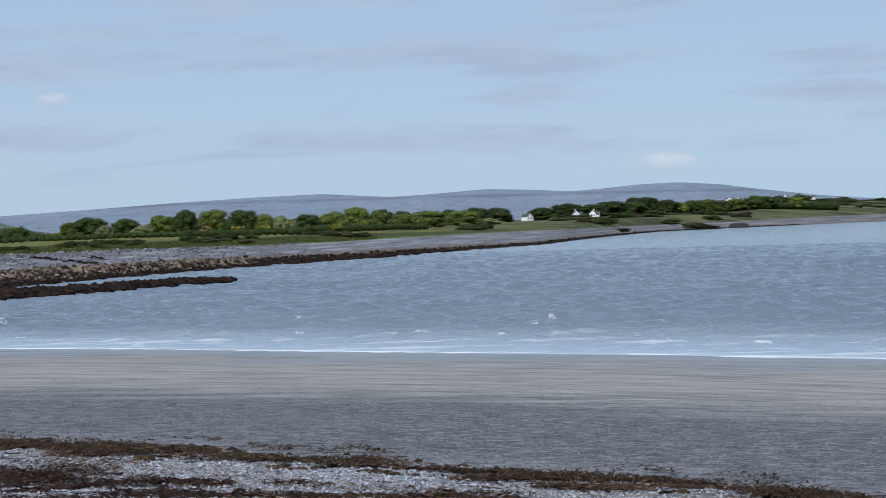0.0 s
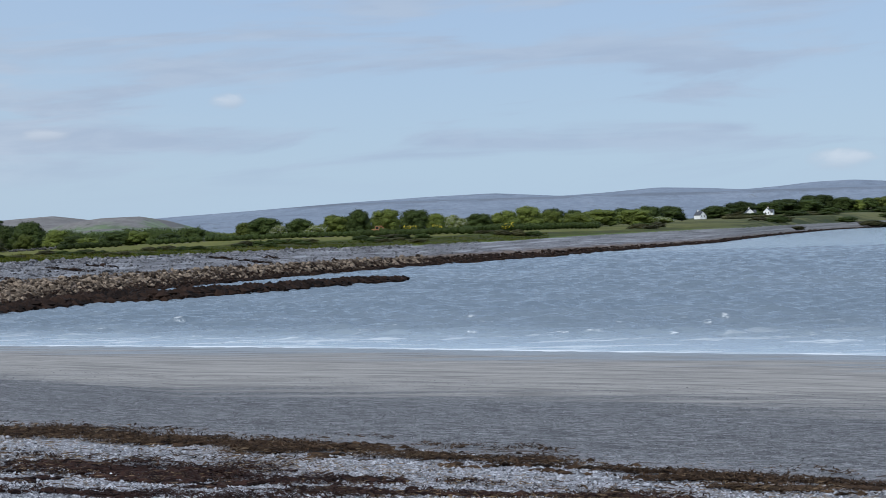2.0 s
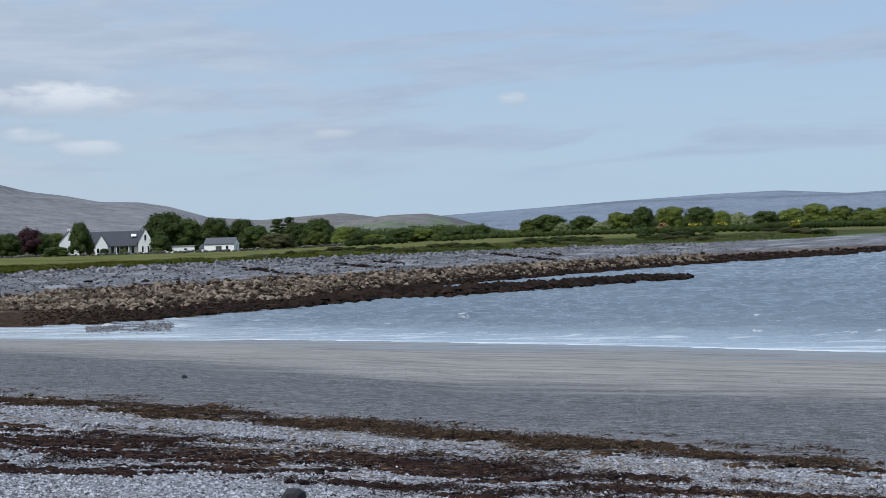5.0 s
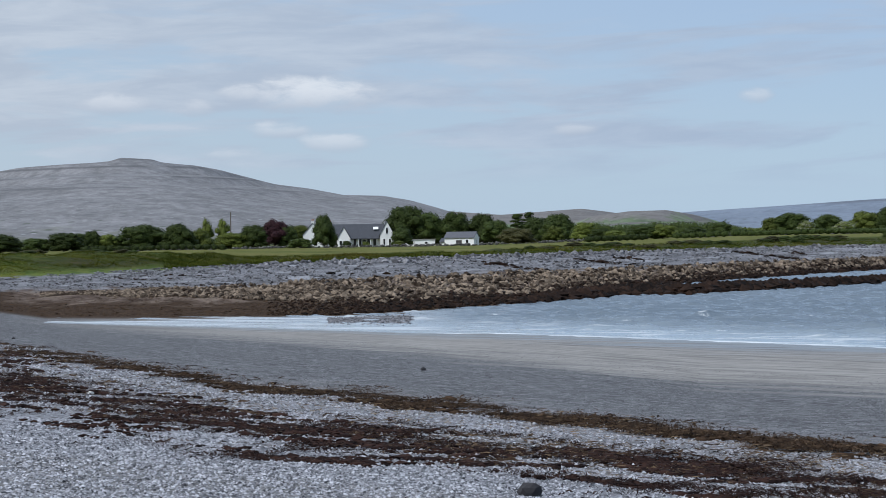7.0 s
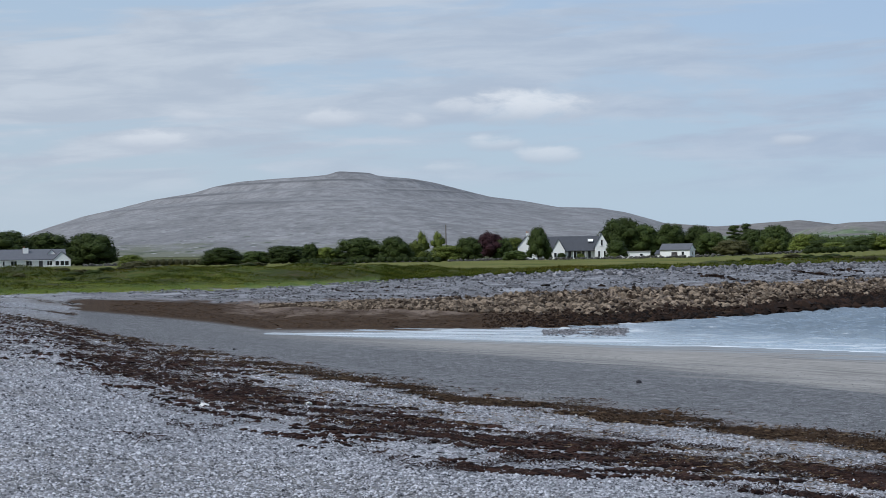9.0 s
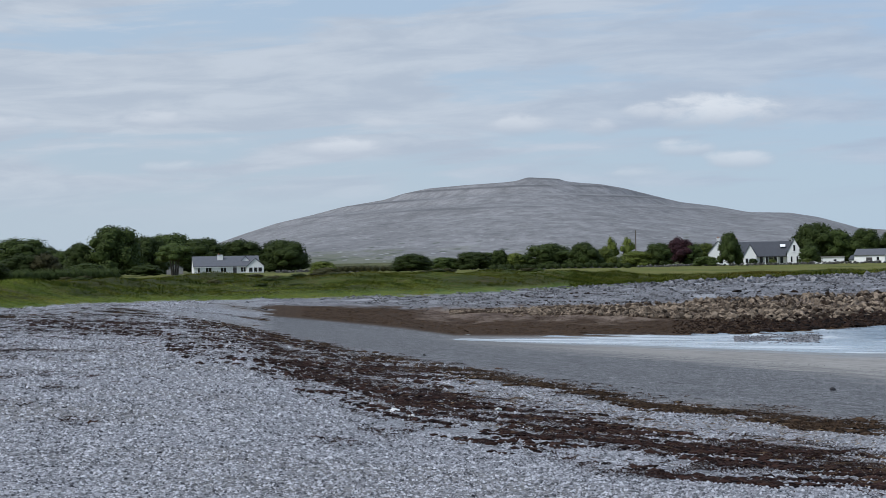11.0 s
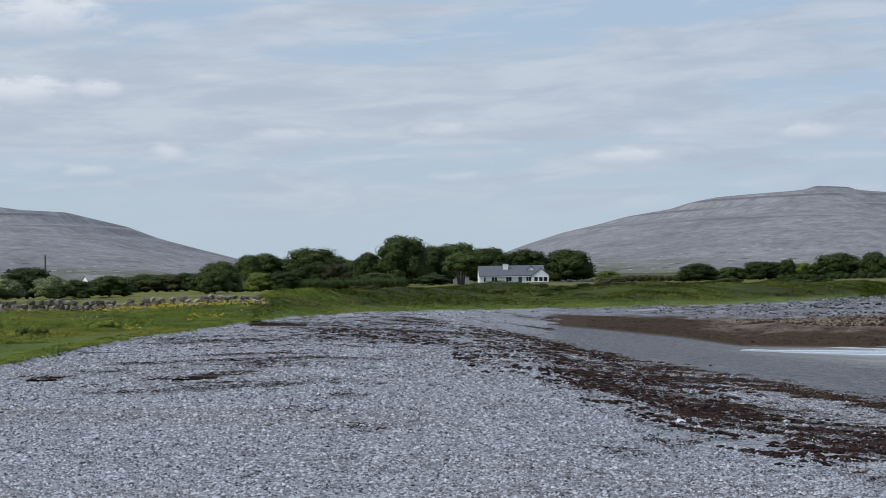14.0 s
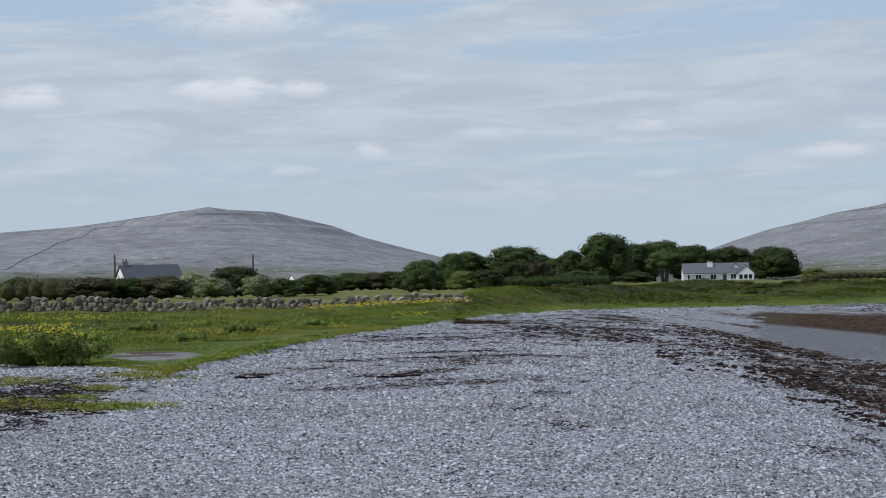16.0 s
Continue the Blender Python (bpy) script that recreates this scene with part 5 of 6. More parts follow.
PEBBLE = stone_material("pebbles", (0.042, 0.043, 0.050), (0.54, 0.545, 0.585))
DAMP = stone_material("damp_pebbles", (0.030, 0.031, 0.034), (0.32, 0.32, 0.332))
TANROCK = stone_material("tan_rock", (0.026, 0.019, 0.014), (0.300, 0.235, 0.175), weed=(0.020, 0.013, 0.009), spec=0.06)
GREYROCK = stone_material("grey_rock", (0.045, 0.045, 0.05), (0.265, 0.262, 0.275))
STONES_MIXED = stone_material("mixed_stones", (0.018, 0.017, 0.017), (0.24, 0.235, 0.245))
WEEDROCK = stone_material("weedy_rock", (0.007, 0.005, 0.004), (0.034, 0.020, 0.014), 0.7, spec=0.05)
WRACK = stone_material("dry_wrack", (0.009, 0.007, 0.006), (0.088, 0.056, 0.035), 0.8, spec=0.03)
WRACK_RED = stone_material("damp_wrack", (0.009, 0.006, 0.006), (0.048, 0.026, 0.020), 0.7, spec=0.04)
WEED = stone_material("brown_weed", (0.018, 0.011, 0.007), (0.10, 0.064, 0.038), 0.8, spec=0.04)
WRACK_TAN = stone_material("bleached_wrack", (0.09, 0.06, 0.032), (0.25, 0.18, 0.11), 0.8, spec=0.03)
def strand(seed):
    """A flat curled ribbon of weed, tapering to both ends."""
    rq = np.random.default_rng(seed)
    t = np.linspace(-1, 1, 6)
    mid = np.stack([t, rq.normal(size=6) * 0.16, rq.uniform(-0.2, 1.0, 6)], -1)
    wide = np.array([0.03, 0.13, 0.17, 0.15, 0.12, 0.02]) * rq.uniform(0.6, 1.3)
    v = np.concatenate([mid + np.stack([wide * 0, wide, wide * 1.5], -1), mid - np.stack([wide * 0, wide, -wide], -1)])
    f = [q for i in range(5) for q in ((i, i + 1, i + 6), (i + 1, i + 7, i + 6))]
    return v, np.array(f)


STRANDS = [strand(500 + i) for i in range(8)]
BLOCKS = [ball(1, 40 + i, 0.38) for i in range(5)]


def at_band(b, band):
    rs, _ = levels(np.asarray(b, float))
    k = np.floor(band).astype(int)
    i = np.arange(len(b))
    u = band - k
    return rs[k, i] * (1 - u) + rs[k + 1, i] * u


def litter(name, b, r, long, tall, mat, label, category, seed, shapes=BLOCKS, sink=0.25, flat=0.75, lie=None, lift=0.0):
    """Many small pieces lying on the ground, joined."""
    rg = np.random.default_rng(seed)
    x, y = spot(b, r)
    z = ground(b, r)[0]
    vs, fs, count = [], [], 0
    which = rg.integers(len(shapes), size=len(b))
    for i, (bv, bf) in enumerate(shapes):
        s = which == i
        if not s.any():
            continue
        q = np.stack([long[s], long[s] * rg.uniform(0.5, 1.0, s.sum()) * flat / 0.75, tall[s]], -1)
        p = np.stack([x[s], y[s], z[s] + tall[s] * (1 - sink) - tall[s] * 0.4 + lift * rg.random(s.sum())], -1)
        turn = rg.uniform(0, 6.3, s.sum()) if lie is None else np.radians(-b[s]) + rg.normal(size=s.sum()) * lie
        v, f = strew(bv, bf, p, q, turn, rg.normal(size=s.sum()) * 0.25)
        vs.append(v); fs.append(f + count); count += len(v)
    ob = new(name, fast_mesh(name, np.vstack(vs), np.vstack(fs), mat, "shingle" in name))
    return tagged(ob, label, category, kind="stuff")


def grit(seed):
    """The upper side of a small chipped pebble."""
    rq = np.random.default_rng(seed)
    a = np.arange(5) * 1.2566 + rq.uniform(-0.3, 0.3, 5)
    k = rq.uniform(0.8, 1.2, 5)
    v = np.vstack([np.stack([np.cos(a) * k, np.sin(a) * k, rq.uniform(-0.5, 0.1, 5)], -1), [rq.uniform(-0.3, 0.3), rq.uniform(-0.3, 0.3), 1.0]])
    return v, np.array([(i, (i + 1) % 5, 5) for i in range(5)])


rg = np.random.default_rng(300)
# shingle underfoot
N_ = 250000
b = rg.uniform(-61, 14, N_); r = 12.2 * np.exp(rg.random(N_) ** 1.25 * np.log(60 / 12.2))
_, band = ground(b, r, False)
x, y = spot(b, r)
keep = (band < 2.02) | ((b + 2.2 * vnoise(x, y, 5.0, 3, 45) < -40.5) & (band < 6.99))
keep &= vnoise(x / 2.5, y, 2.6, 3, 44) < 0.30 + 0.25 * rg.random(len(b))
b, r = b[keep], r[keep]
s = (0.0090 + 0.015 * rg.random(len(b)) ** 2.5) * (r / 16) ** 0.68
GRIT = [grit(40 + i) for i in range(6)]
litter("shingle", b, r, s, s * 0.66, PEBBLE, "loose grey limestone shingle on the beach", "shingle", 1, GRIT)
N_ = 30000
b = rg.uniform(-52, -38, N_); r = rg.uniform(48, 135, N_)
_, band = ground(b, r, False)
keep = ((band < 2.0) | (b + 2.2 * vnoise(*spot(b, r), 5.0, 3, 45) < -40)) & (band < 6.99)
b, r = b[keep], r[keep]
s = (0.02 + 0.03 * rg.random(len(b)) ** 2) * (r / 60) ** 0.6
litter("shingle", b, r, s, s * 0.7, PEBBLE, "grey shingle towards the head of the bay", "shingle", 9, GRIT)
N_ = 120000
b = rg.uniform(-46, 14, N_); r = at_band(b, 2.0 + 1.25 * rg.random(N_) ** 1.4)
s = 0.005 + 0.011 * rg.random(N_) ** 4
litter("shingle", b, r, s * (r / 30) ** 0.5, s * 0.7, DAMP, "scattered pebbles on the lower beach", "shingle", 2, GRIT)


def clumped(count, lo, hi, b0, b1, seed, scale=2.5, cut=0.0, stretch=3.0, fade=None, wander=0.0, loose=0.16):
    rg = np.random.default_rng(seed)
    b = rg.uniform(b0, b1, count * 4)
    band = rg.uniform(lo, hi, count * 4)
    r = at_band(b, band)
    x, y = spot(b, r)
    cut = cut + 0.4 * np.abs(2 * (band - lo) / (hi - lo) - 1) ** 2
    r = at_band(b, band + wander * vnoise(b, b * 0, 2.5, 3, seed))
    if fade:
        cut = cut + np.clip((b - fade[0]) / (fade[1] - fade[0]), 0, 1) * 0.6
    cut = cut + 0.15 * np.clip((r - 34) / 40, 0, 1)
    keep = vnoise(x / stretch, y, scale, 3, seed) > cut + rg.normal(size=len(b)) * loose
    return b[keep][:count], r[keep][:count]


b, r = clumped(30000, 1.62, 2.10, -40.5, 14, 51, 0.5, 0.13, 2.2, None, 0.08)
s = 0.025 + 0.085 * rg.random(len(b)) ** 2.5
litter("wrack_line", b, r, s * (r / 26) ** 0.6, 0.01 + 0.03 * rg.random(len(b)), WRACK, "thick brown line of dried seaweed along the beach", "seaweed", 3, STRANDS, 0.5, 0.75, lie=1.3, lift=0.05)
b, r = clumped(30000, 0.60, 1.38, -41, 14, 52, 0.5, 0.14, 2.6, None, 0.12)
s = 0.022 + 0.08 * rg.random(len(b)) ** 2.5
litter("wrack_line", b, r, s * (r / 24) ** 0.6, 0.008 + 0.025 * rg.random(len(b)), WRACK_RED, "patchy dark red-brown line of seaweed on shingle", "seaweed", 4, STRANDS, 0.5, 0.75, lie=1.3, lift=0.04)
b, r = clumped(11000, 0.7, 2.08, -40, 14, 57, 0.5, 0.10, 2.4)
s = 0.014 + 0.045 * rg.random(len(b)) ** 2
litter("wrack", b, r, s * (r / 26) ** 0.6, 0.008 + 0.015 * rg.random(len(b)), WRACK_TAN, "bleached tan flecks of dried seaweed", "seaweed", 16, STRANDS, 0.5, 0.75, lie=0.6, lift=0.09)
b, r = clumped(5000, 0.5, 1.95, -44, 14, 53, 0.8, 0.24)
s = 0.04 + 0.1 * rg.random(len(b)) ** 2
litter("wrack", b, r, s * (r / 24) ** 0.6, 0.015 + 0.02 * rg.random(len(b)), WRACK, "scattered scraps of dark seaweed on shingle", "seaweed", 5, STRANDS, 0.5, 0.75, lie=0.7, lift=0.05)
b, r = clumped(5000, 0.8, 6.9, -47, -38, 54, 2.0, 0.22, 4.0)
s = 0.10 + 0.22 * rg.random(len(b)) ** 2
litter("wrack", b, r, s, 0.02 + 0.03 * rg.random(len(b)), WRACK, "scattered scraps of dark seaweed at the head of the bay", "seaweed", 6, STRANDS, 0.5, 0.75, lie=0.5, lift=0.06)
b = np.clip(rg.normal(size=1600) * 1.3 - 59.4, -62, -56); r = 31.5 + rg.normal(size=1600) * 3.0 + (b + 59) * 1.2
r = np.clip(r, 24, 41)
litter("wrack", b, r, 0.05 + 0.12 * rg.random(1600), 0.02 + 0.02 * rg.random(1600), WRACK_RED, "dark matted seaweed on bare gravel", "seaweed", 7, STRANDS, 0.5, 0.75, lie=0.6)

b, r = clumped(5000, 0.9, 2.04, -44.5, -24, 56, 0.9, 0.14, 2.4, (-36, -26))
s = 0.05 + 0.12 * rg.random(len(b)) ** 2
litter("wrack_line", b, r, s * (r / 60) ** 0.5, 0.02 + 0.03 * rg.random(len(b)), WRACK_RED, "broad dark spread of seaweed at the head of the beach", "seaweed", 8, STRANDS, 0.5, 0.75, lie=0.6, lift=0.08)

b, r = clumped(6500, 0.9, 2.02, -45.5, -33, 58, 0.9, 0.16, 2.6, None, 0.0, 0.22)
s = 0.05 + 0.10 * rg.random(len(b)) ** 2
litter("wrack_line", b, r, s * (r / 60) ** 0.6, 0.02 + 0.03 * rg.random(len(b)), WRACK_RED, "dark sweep of seaweed bending round the head of the beach", "seaweed", 18, STRANDS, 0.5, 0.75, lie=0.4, lift=0.06)
b = rg.uniform(-52, -41, 45000); r = 30 * np.exp(rg.random(45000) * np.log(118 / 30))
x, y = spot(b, r)
keep = (vnoise(b * r * 0.0175 / 4.0, r * 1.0, 1.1, 3, 59) > 0.41 - 0.20 * np.clip((r - 45) / 50, 0, 1) + 0.1 * rg.normal(size=len(b))) & (r < at_band(b, np.full(len(b), 7.0)) - 2)
b, r = b[keep], r[keep]
litter("wrack", b, r, (0.04 + 0.11 * rg.random(len(b)) ** 2) * (r / 45) ** 0.6, 0.015 + 0.025 * rg.random(len(b)), WRACK_RED, "thin broken streaks of dark seaweed on the upper shingle", "seaweed", 19, STRANDS, 0.5, 0.75, lie=0.3, lift=0.03)

bb, rr = [], []
for pb_, pr_, wb, wr, n_ in ((-49.7, 35.4, 0.35, 0.25, 40), (-48.4, 35.6, 0.4, 0.5, 90), (-47.6, 36.5, 0.6, 0.4, 70), (-43.7, 21.6, 0.3, 0.15, 30), (-44.3, 28.0, 0.4, 0.3, 40), (-46.4, 40, 0.8, 0.8, 80),
                             (-45.5, 24.5, 0.5, 0.2, 30), (-50.5, 44, 0.8, 0.6, 60), (-47.5, 55, 1.2, 2, 120), (-45.5, 62, 1.3, 2.5, 160), (-36.0, 20, 0.5, 0.3, 40), (-53.0, 38, 0.5, 0.4, 70), (-49.5, 65, 0.7, 1.5, 90)):
    bb.append(pb_ + rg.normal(size=n_) * wb); rr.append(pr_ + rg.normal(size=n_) * wr)
b, r = np.concatenate(bb), np.concatenate(rr)
litter("wrack", b, r, (0.05 + 0.12 * rg.random(len(b)) ** 2) * (r / 35) ** 0.6, 0.02 + 0.03 * rg.random(len(b)), WRACK_RED, "small heaps of dark seaweed on the shingle", "seaweed", 15, STRANDS, 0.5, 0.75, lie=0.5, lift=0.05)

# matted clods of weed in the two belts
for lo_, hi_, far_b, n_, mat_, sd in ((1.64, 2.06, -40, 9000, WRACK, 71), (0.62, 1.36, -41, 15000, WRACK_RED, 72), (1.0, 2.0, -45, 4500, WRACK_RED, 73)):
    b, r = clumped(n_, lo_, hi_, far_b, 14 if sd < 73 else -32, sd, 0.5, 0.16, 2.4, None, 0.1, 0.12)
    s = (0.012 + 0.05 * rg.random(len(b)) ** 2) * (r / 24) ** 0.4
    litter("wrack_clods", b, r, s * 1.5, s * 0.55, mat_, "matted dark clods of seaweed on the shingle", "seaweed", sd, BLOCKS, 0.3, 0.6, lie=0.5)

# kelp stalks lying on the shingle
for b, r, long, turn in ((-49.0, 35, 0.24, 25), (-48.5, 35.4, 0.25, -30), (-53.2, 37.2, 0.25, 10)):
    bm = bmesh.new()
    pts = [(-long + 2 * long * i / 6, 0.025 * math.sin(i * 1.1), 0.025 + 0.012 * math.sin(i * 1.3)) for i in range(7)]
    for p, q in zip(pts[:-1], pts[1:]):
        limb(bm, p, q, 0.022, 0.018, 6)
    box(bm, long * 0.6, long * 1.3, -0.06, 0.05, 0.01, 0.04, bevel=0.012)
    h = thing("kelp", b, r, turn, "dark brown kelp stalk lying on shingle", "seaweed", "kelp stalks")
    part("stalk", bm, WRACK_RED, h)

# single dark stones
for b, r, s in ((-18.25, 14.95, 0.11), (-21.38, 46.2, 0.08), (-33.4, 60, 0.06)):
    bv, bf = ball(2, int(r * 10), 0.14)
    ob = new("stone", fast_mesh("stone", bv * np.array([s, s * 0.8, s * 0.7]), bf, STONE_DARK, False))
    ob.matrix_world = stand(b, r, r * 40, -0.3 * s)
    tagged(ob, "single dark rounded stone on the beach", "stone", "dark stones")

WHITESTONE = plain("white_quartz", (0.68, 0.68, 0.66), 0.8, 0.2, 6.0)
for b, r, s in ((-34.3, 28.0, 0.07), (-33.8, 27.2, 0.045), (-31.2, 30.5, 0.05)):
    bv, bf = ball(2, int(r * 10), 0.2)
    ob = new("stone", fast_mesh("stone", bv * np.array([s * 1.2, s * 0.8, s * 0.7]), bf, WHITESTONE, False))
    ob.matrix_world = stand(b, r, r * 40, -0.3 * s)
    tagged(ob, "single white stone among grey shingle", "stone", "white stones")

# rock shelf: loose tan blocks above, weedy ones below, grey boulders under the grass
N_ = 15000
b = -32.6 + 27 * rg.random(N_) ** 1.7; lo = np.interp(b, [-31, -22], [5.78, 5.25]); r = at_band(b, lo + (np.interp(b, [-31, -22], [5.98, 6.1]) - lo) * rg.random(N_))
s = (0.05 + 0.25 * rg.random(N_) ** 3) * (r / 125) ** 0.25 * np.interp(b, [-32.5, -24], [0.35, 1])
litter("shelf_rocks", b, r, s, s * 0.75, TANROCK, "rough tan rocks of the shore shelf", "rocks", 10, sink=0.35)
N_ = 8500
b = -26 + 29.5 * rg.random(N_) ** 0.9; r = at_band(b, 5.02 + np.interp(b, [-16, -8], [0.42, 0.8]) * rg.random(N_) ** 1.4)
s = (0.10 + 0.18 * rg.random(N_) ** 2) * (r / 125) ** 0.25 * np.interp(b, [-26, -22], [0.35, 1])
litter("shelf_rocks", b, r, s, s * 0.6, WEEDROCK, "dark rocks covered in brown seaweed at the water's edge", "rocks", 11, sink=0.35)
N_ = 1800
b = rg.uniform(2.8, 10.5, N_); r = at_band(b, 5.01 + 0.6 * rg.random(N_) ** 1.6)
s = 0.25 + 0.45 * rg.random(N_) ** 2
litter("shelf_rocks", b, r, s * np.interp(b, [2.8, 8], [1, 2.0]), s * 0.5, WEEDROCK, "thin dark line of weedy rocks on the far shore", "rocks", 22, sink=0.3)
N_ = 9000
b = rg.uniform(-37, -21, N_); r = at_band(b, 5.0 + (np.interp(b, [-38, -33, -31, -22], [0.9, 0.95, 0.8, 0.28])) * rg.random(N_))
s = 0.04 + 0.09 * rg.random(N_) ** 2
litter("weed", b, r, s * 1.6, s * 0.45, WEED, "flat mat of brown seaweed at the foot of the rocks", "seaweed", 17, STRANDS, 0.4, 0.75, lie=0.6, lift=0.02)
N_ = 26000
b = rg.uniform(-44, -4, N_); band = 7.04 - 1.0 * rg.random(N_) ** 1.7; r = at_band(b, band)
keep = vnoise(b * 2.2, band * 9.0, 1.0, 3, 92) > 0.12 - 0.55 * np.clip((band - 6.7) / 0.3, 0, 1) * np.clip((b + 33) / 6, 0, 1) + 0.2 * np.clip((-b - 33) / 8, 0, 1)
b, r, band = b[keep], r[keep], band[keep]
s = (0.045 + 0.17 * rg.random(len(b)) ** 4) * np.interp(b, [-44, -33, -25], [0.3, 0.6, 1])
litter("shore_stones", b, r, s, s * 0.7, GREYROCK, "pale grey storm-beach stones below the grass", "stones", 12, sink=0.35)
N_ = 16000
b = rg.uniform(-35, -5, N_); band = 5.95 + 0.9 * rg.random(N_); r = at_band(b, band)
keep = vnoise(b * 3.0, band * 14.0, 1.0, 3, 93) > 0.05 + 0.1 * rg.normal(size=N_)
b, r = b[keep], r[keep]
s = (0.035 + 0.12 * rg.random(len(b)) ** 3) * np.interp(b, [-35, -26], [0.6, 1])
litter("shore_stones", b, r, s, s * 0.6, STONES_MIXED, "mixed dark and grey stones strewn above the shelf", "stones", 21, sink=0.35)
N_ = 420
b = rg.uniform(-27, -6, N_); r = at_band(b, 6.98 - 0.22 * rg.random(N_) ** 1.5)
s = 0.14 + 0.26 * rg.random(N_) ** 3
litter("shore_stones", b, r, s, s * 0.75, GREYROCK, "large storm-thrown boulders along the foot of the bank", "stones", 20, sink=0.35)
N_ = 1500
b, r = clumped(N_, 5.95, 6.85, -33.5, -10, 55, 3.0, 0.24, 4.0, None, 0.0, 0.06)
s = (0.15 + 0.35 * rg.random(len(b)) ** 2) * np.interp(b, [-32, -27, -22], [0.25, 0.5, 1])
litter("shore_stones", b, r, s, s * 0.40, WEEDROCK, "dark flat rocks above the shelf", "rocks", 13, sink=0.4)
N_ = 3400
b = rg.uniform(-24.2, -19.9, N_); r = 100.5 + rg.normal(size=N_) * 2.6 * np.interp(b, [-24.2, -22.5, -19.9], [0.5, 1.0, 0.25])
litter("wet_stones", b, r, 0.035 + 0.08 * rg.random(N_) ** 2, 0.03 + 0.035 * rg.random(N_), GREYROCK, "small wet stones in shallow water", "stones", 14, sink=0.3)

# rock spit in the sea
u = rg.random(3400)
sb_ = np.interp(u, [0, 0.1, 0.2, 0.36, 0.64, 1], [-18.4, -16.6, -15.2, -13.1, -9.8, -6.35])
sr_ = np.interp(u, [0, 0.1, 0.2, 0.36, 0.64, 1], [123.5, 132, 138, 141, 155, 172.5])
half = np.interp(u, [0, 0.12, 0.36, 0.75, 0.97, 1], [1.0, 3.2, 3.2, 2.4, 1.2, 0.5])
across = rg.uniform(-1, 1, len(u))
sr_ = sr_ + across * half
x, y = spot(sb_, sr_)
rise = np.interp(u, [0, 0.12, 0.3, 0.8, 1], [0.15, 0.5, 0.50, 0.45, 0.15]) * (1 - across ** 2) + vnoise(x, y, 3, 2, 8) * 0.12
s = 0.22 + 0.36 * rg.random(len(u)) ** 2
vs, fs, c0 = [], [], 0
for i, (bv, bf) in enumerate(BLOCKS):
    k = np.arange(len(u)) % 5 == i
    v, f = strew(bv, bf, np.stack([x[k], y[k], rise[k] - 0.12], -1), np.stack([s[k] * 1.2, s[k], s[k] * 0.7], -1), rg.uniform(0, 6.3, k.sum()))
    vs.append(v); fs.append(f + c0); c0 += len(v)
tagged(new("reef", fast_mesh("reef", np.vstack(vs), np.vstack(fs), WEEDROCK)), "low dark reef of seaweed-covered rocks running into the sea", "reef", kind="stuff")


# ---- grass ----
def grass_material(name, a, b, tip):
    m, n = material(name)
    w = n.place()
    isl = n.add("ShaderNodeNewGeometry").outputs["Random Per Island"]
    c = n.mix(n.ramp(n.math("MULTIPLY_ADD", n.noise(w, 0.45, 5, 0.65), 1.0, n.math("MULTIPLY_ADD", isl, 0.22, -0.11)), 0.34, 0.66), a, b)
    c = n.mix(n.ramp(n.noise(w, 0.08, 3), 0.5, 0.7, 0.0, 0.5), c, tip)
    n.surface(c, 0.8, None, 0.0, 0.04)
    return m


GRASS = grass_material("meadow_grass", (0.066, 0.105, 0.016), (0.205, 0.235, 0.045), (0.26, 0.215, 0.045))
GRASS_BANK = grass_material("bank_grass", (0.022, 0.037, 0.005), (0.088, 0.096, 0.012), (0.105, 0.078, 0.015))


def tufts(name, b, r, tall, mat, label, seed, blades=7, wide=0.02):
    rg = np.random.default_rng(seed)
    grown = bare(b, r) < 0.45
    b, r, tall = b[grown], r[grown], tall[grown]
    x, y = spot(b, r)
    z = ground(b, r)[0]
    n_ = len(b)
    a = rg.uniform(0, 6.3, (n_, blades))
    lean = rg.uniform(0.5, 1.9, (n_, blades)) * tall[:, None]
    h = tall[:, None] * rg.uniform(0.6, 1.1, (n_, blades))
    foot = np.stack([x[:, None] + rg.normal(size=(n_, blades)) * tall[:, None] * 0.35, y[:, None] + rg.normal(size=(n_, blades)) * tall[:, None] * 0.35, np.repeat(z[:, None] - 0.02, blades, 1)], -1)
    side = np.stack([-np.sin(a), np.cos(a), np.zeros_like(a)], -1) * (wide * (tall[:, None, None] / 0.3 + 0.5))
    tip = foot + np.stack([np.cos(a) * lean, np.sin(a) * lean, h], -1)
    mid = foot * 0.5 + tip * 0.5 + np.array([0, 0, 0.12]) * tall[:, None, None]
    v = np.stack([foot - side, foot + side, mid + side * 0.7, tip, mid - side * 0.7], 2).reshape(-1, 3)
    k = np.arange(n_ * blades)[:, None] * 5
    f = np.concatenate([k + np.array([[0, 1, 2]]), k + np.array([[0, 2, 4]]), k + np.array([[4, 2, 3]])])
    return tagged(new(name, fast_mesh(name, v, f, mat)), label, "grass", kind="stuff")


def meadow(count, b0, b1, near, far, seed, grow=1.0):
    rg = np.random.default_rng(seed)
    b = rg.uniform(b0, b1, count)
    lo = at_band(b, np.full(count, 7.0)) + near
    r = lo * np.exp(rg.random(count) * np.log(np.maximum(far, lo * 1.05) / lo))
    return b, r


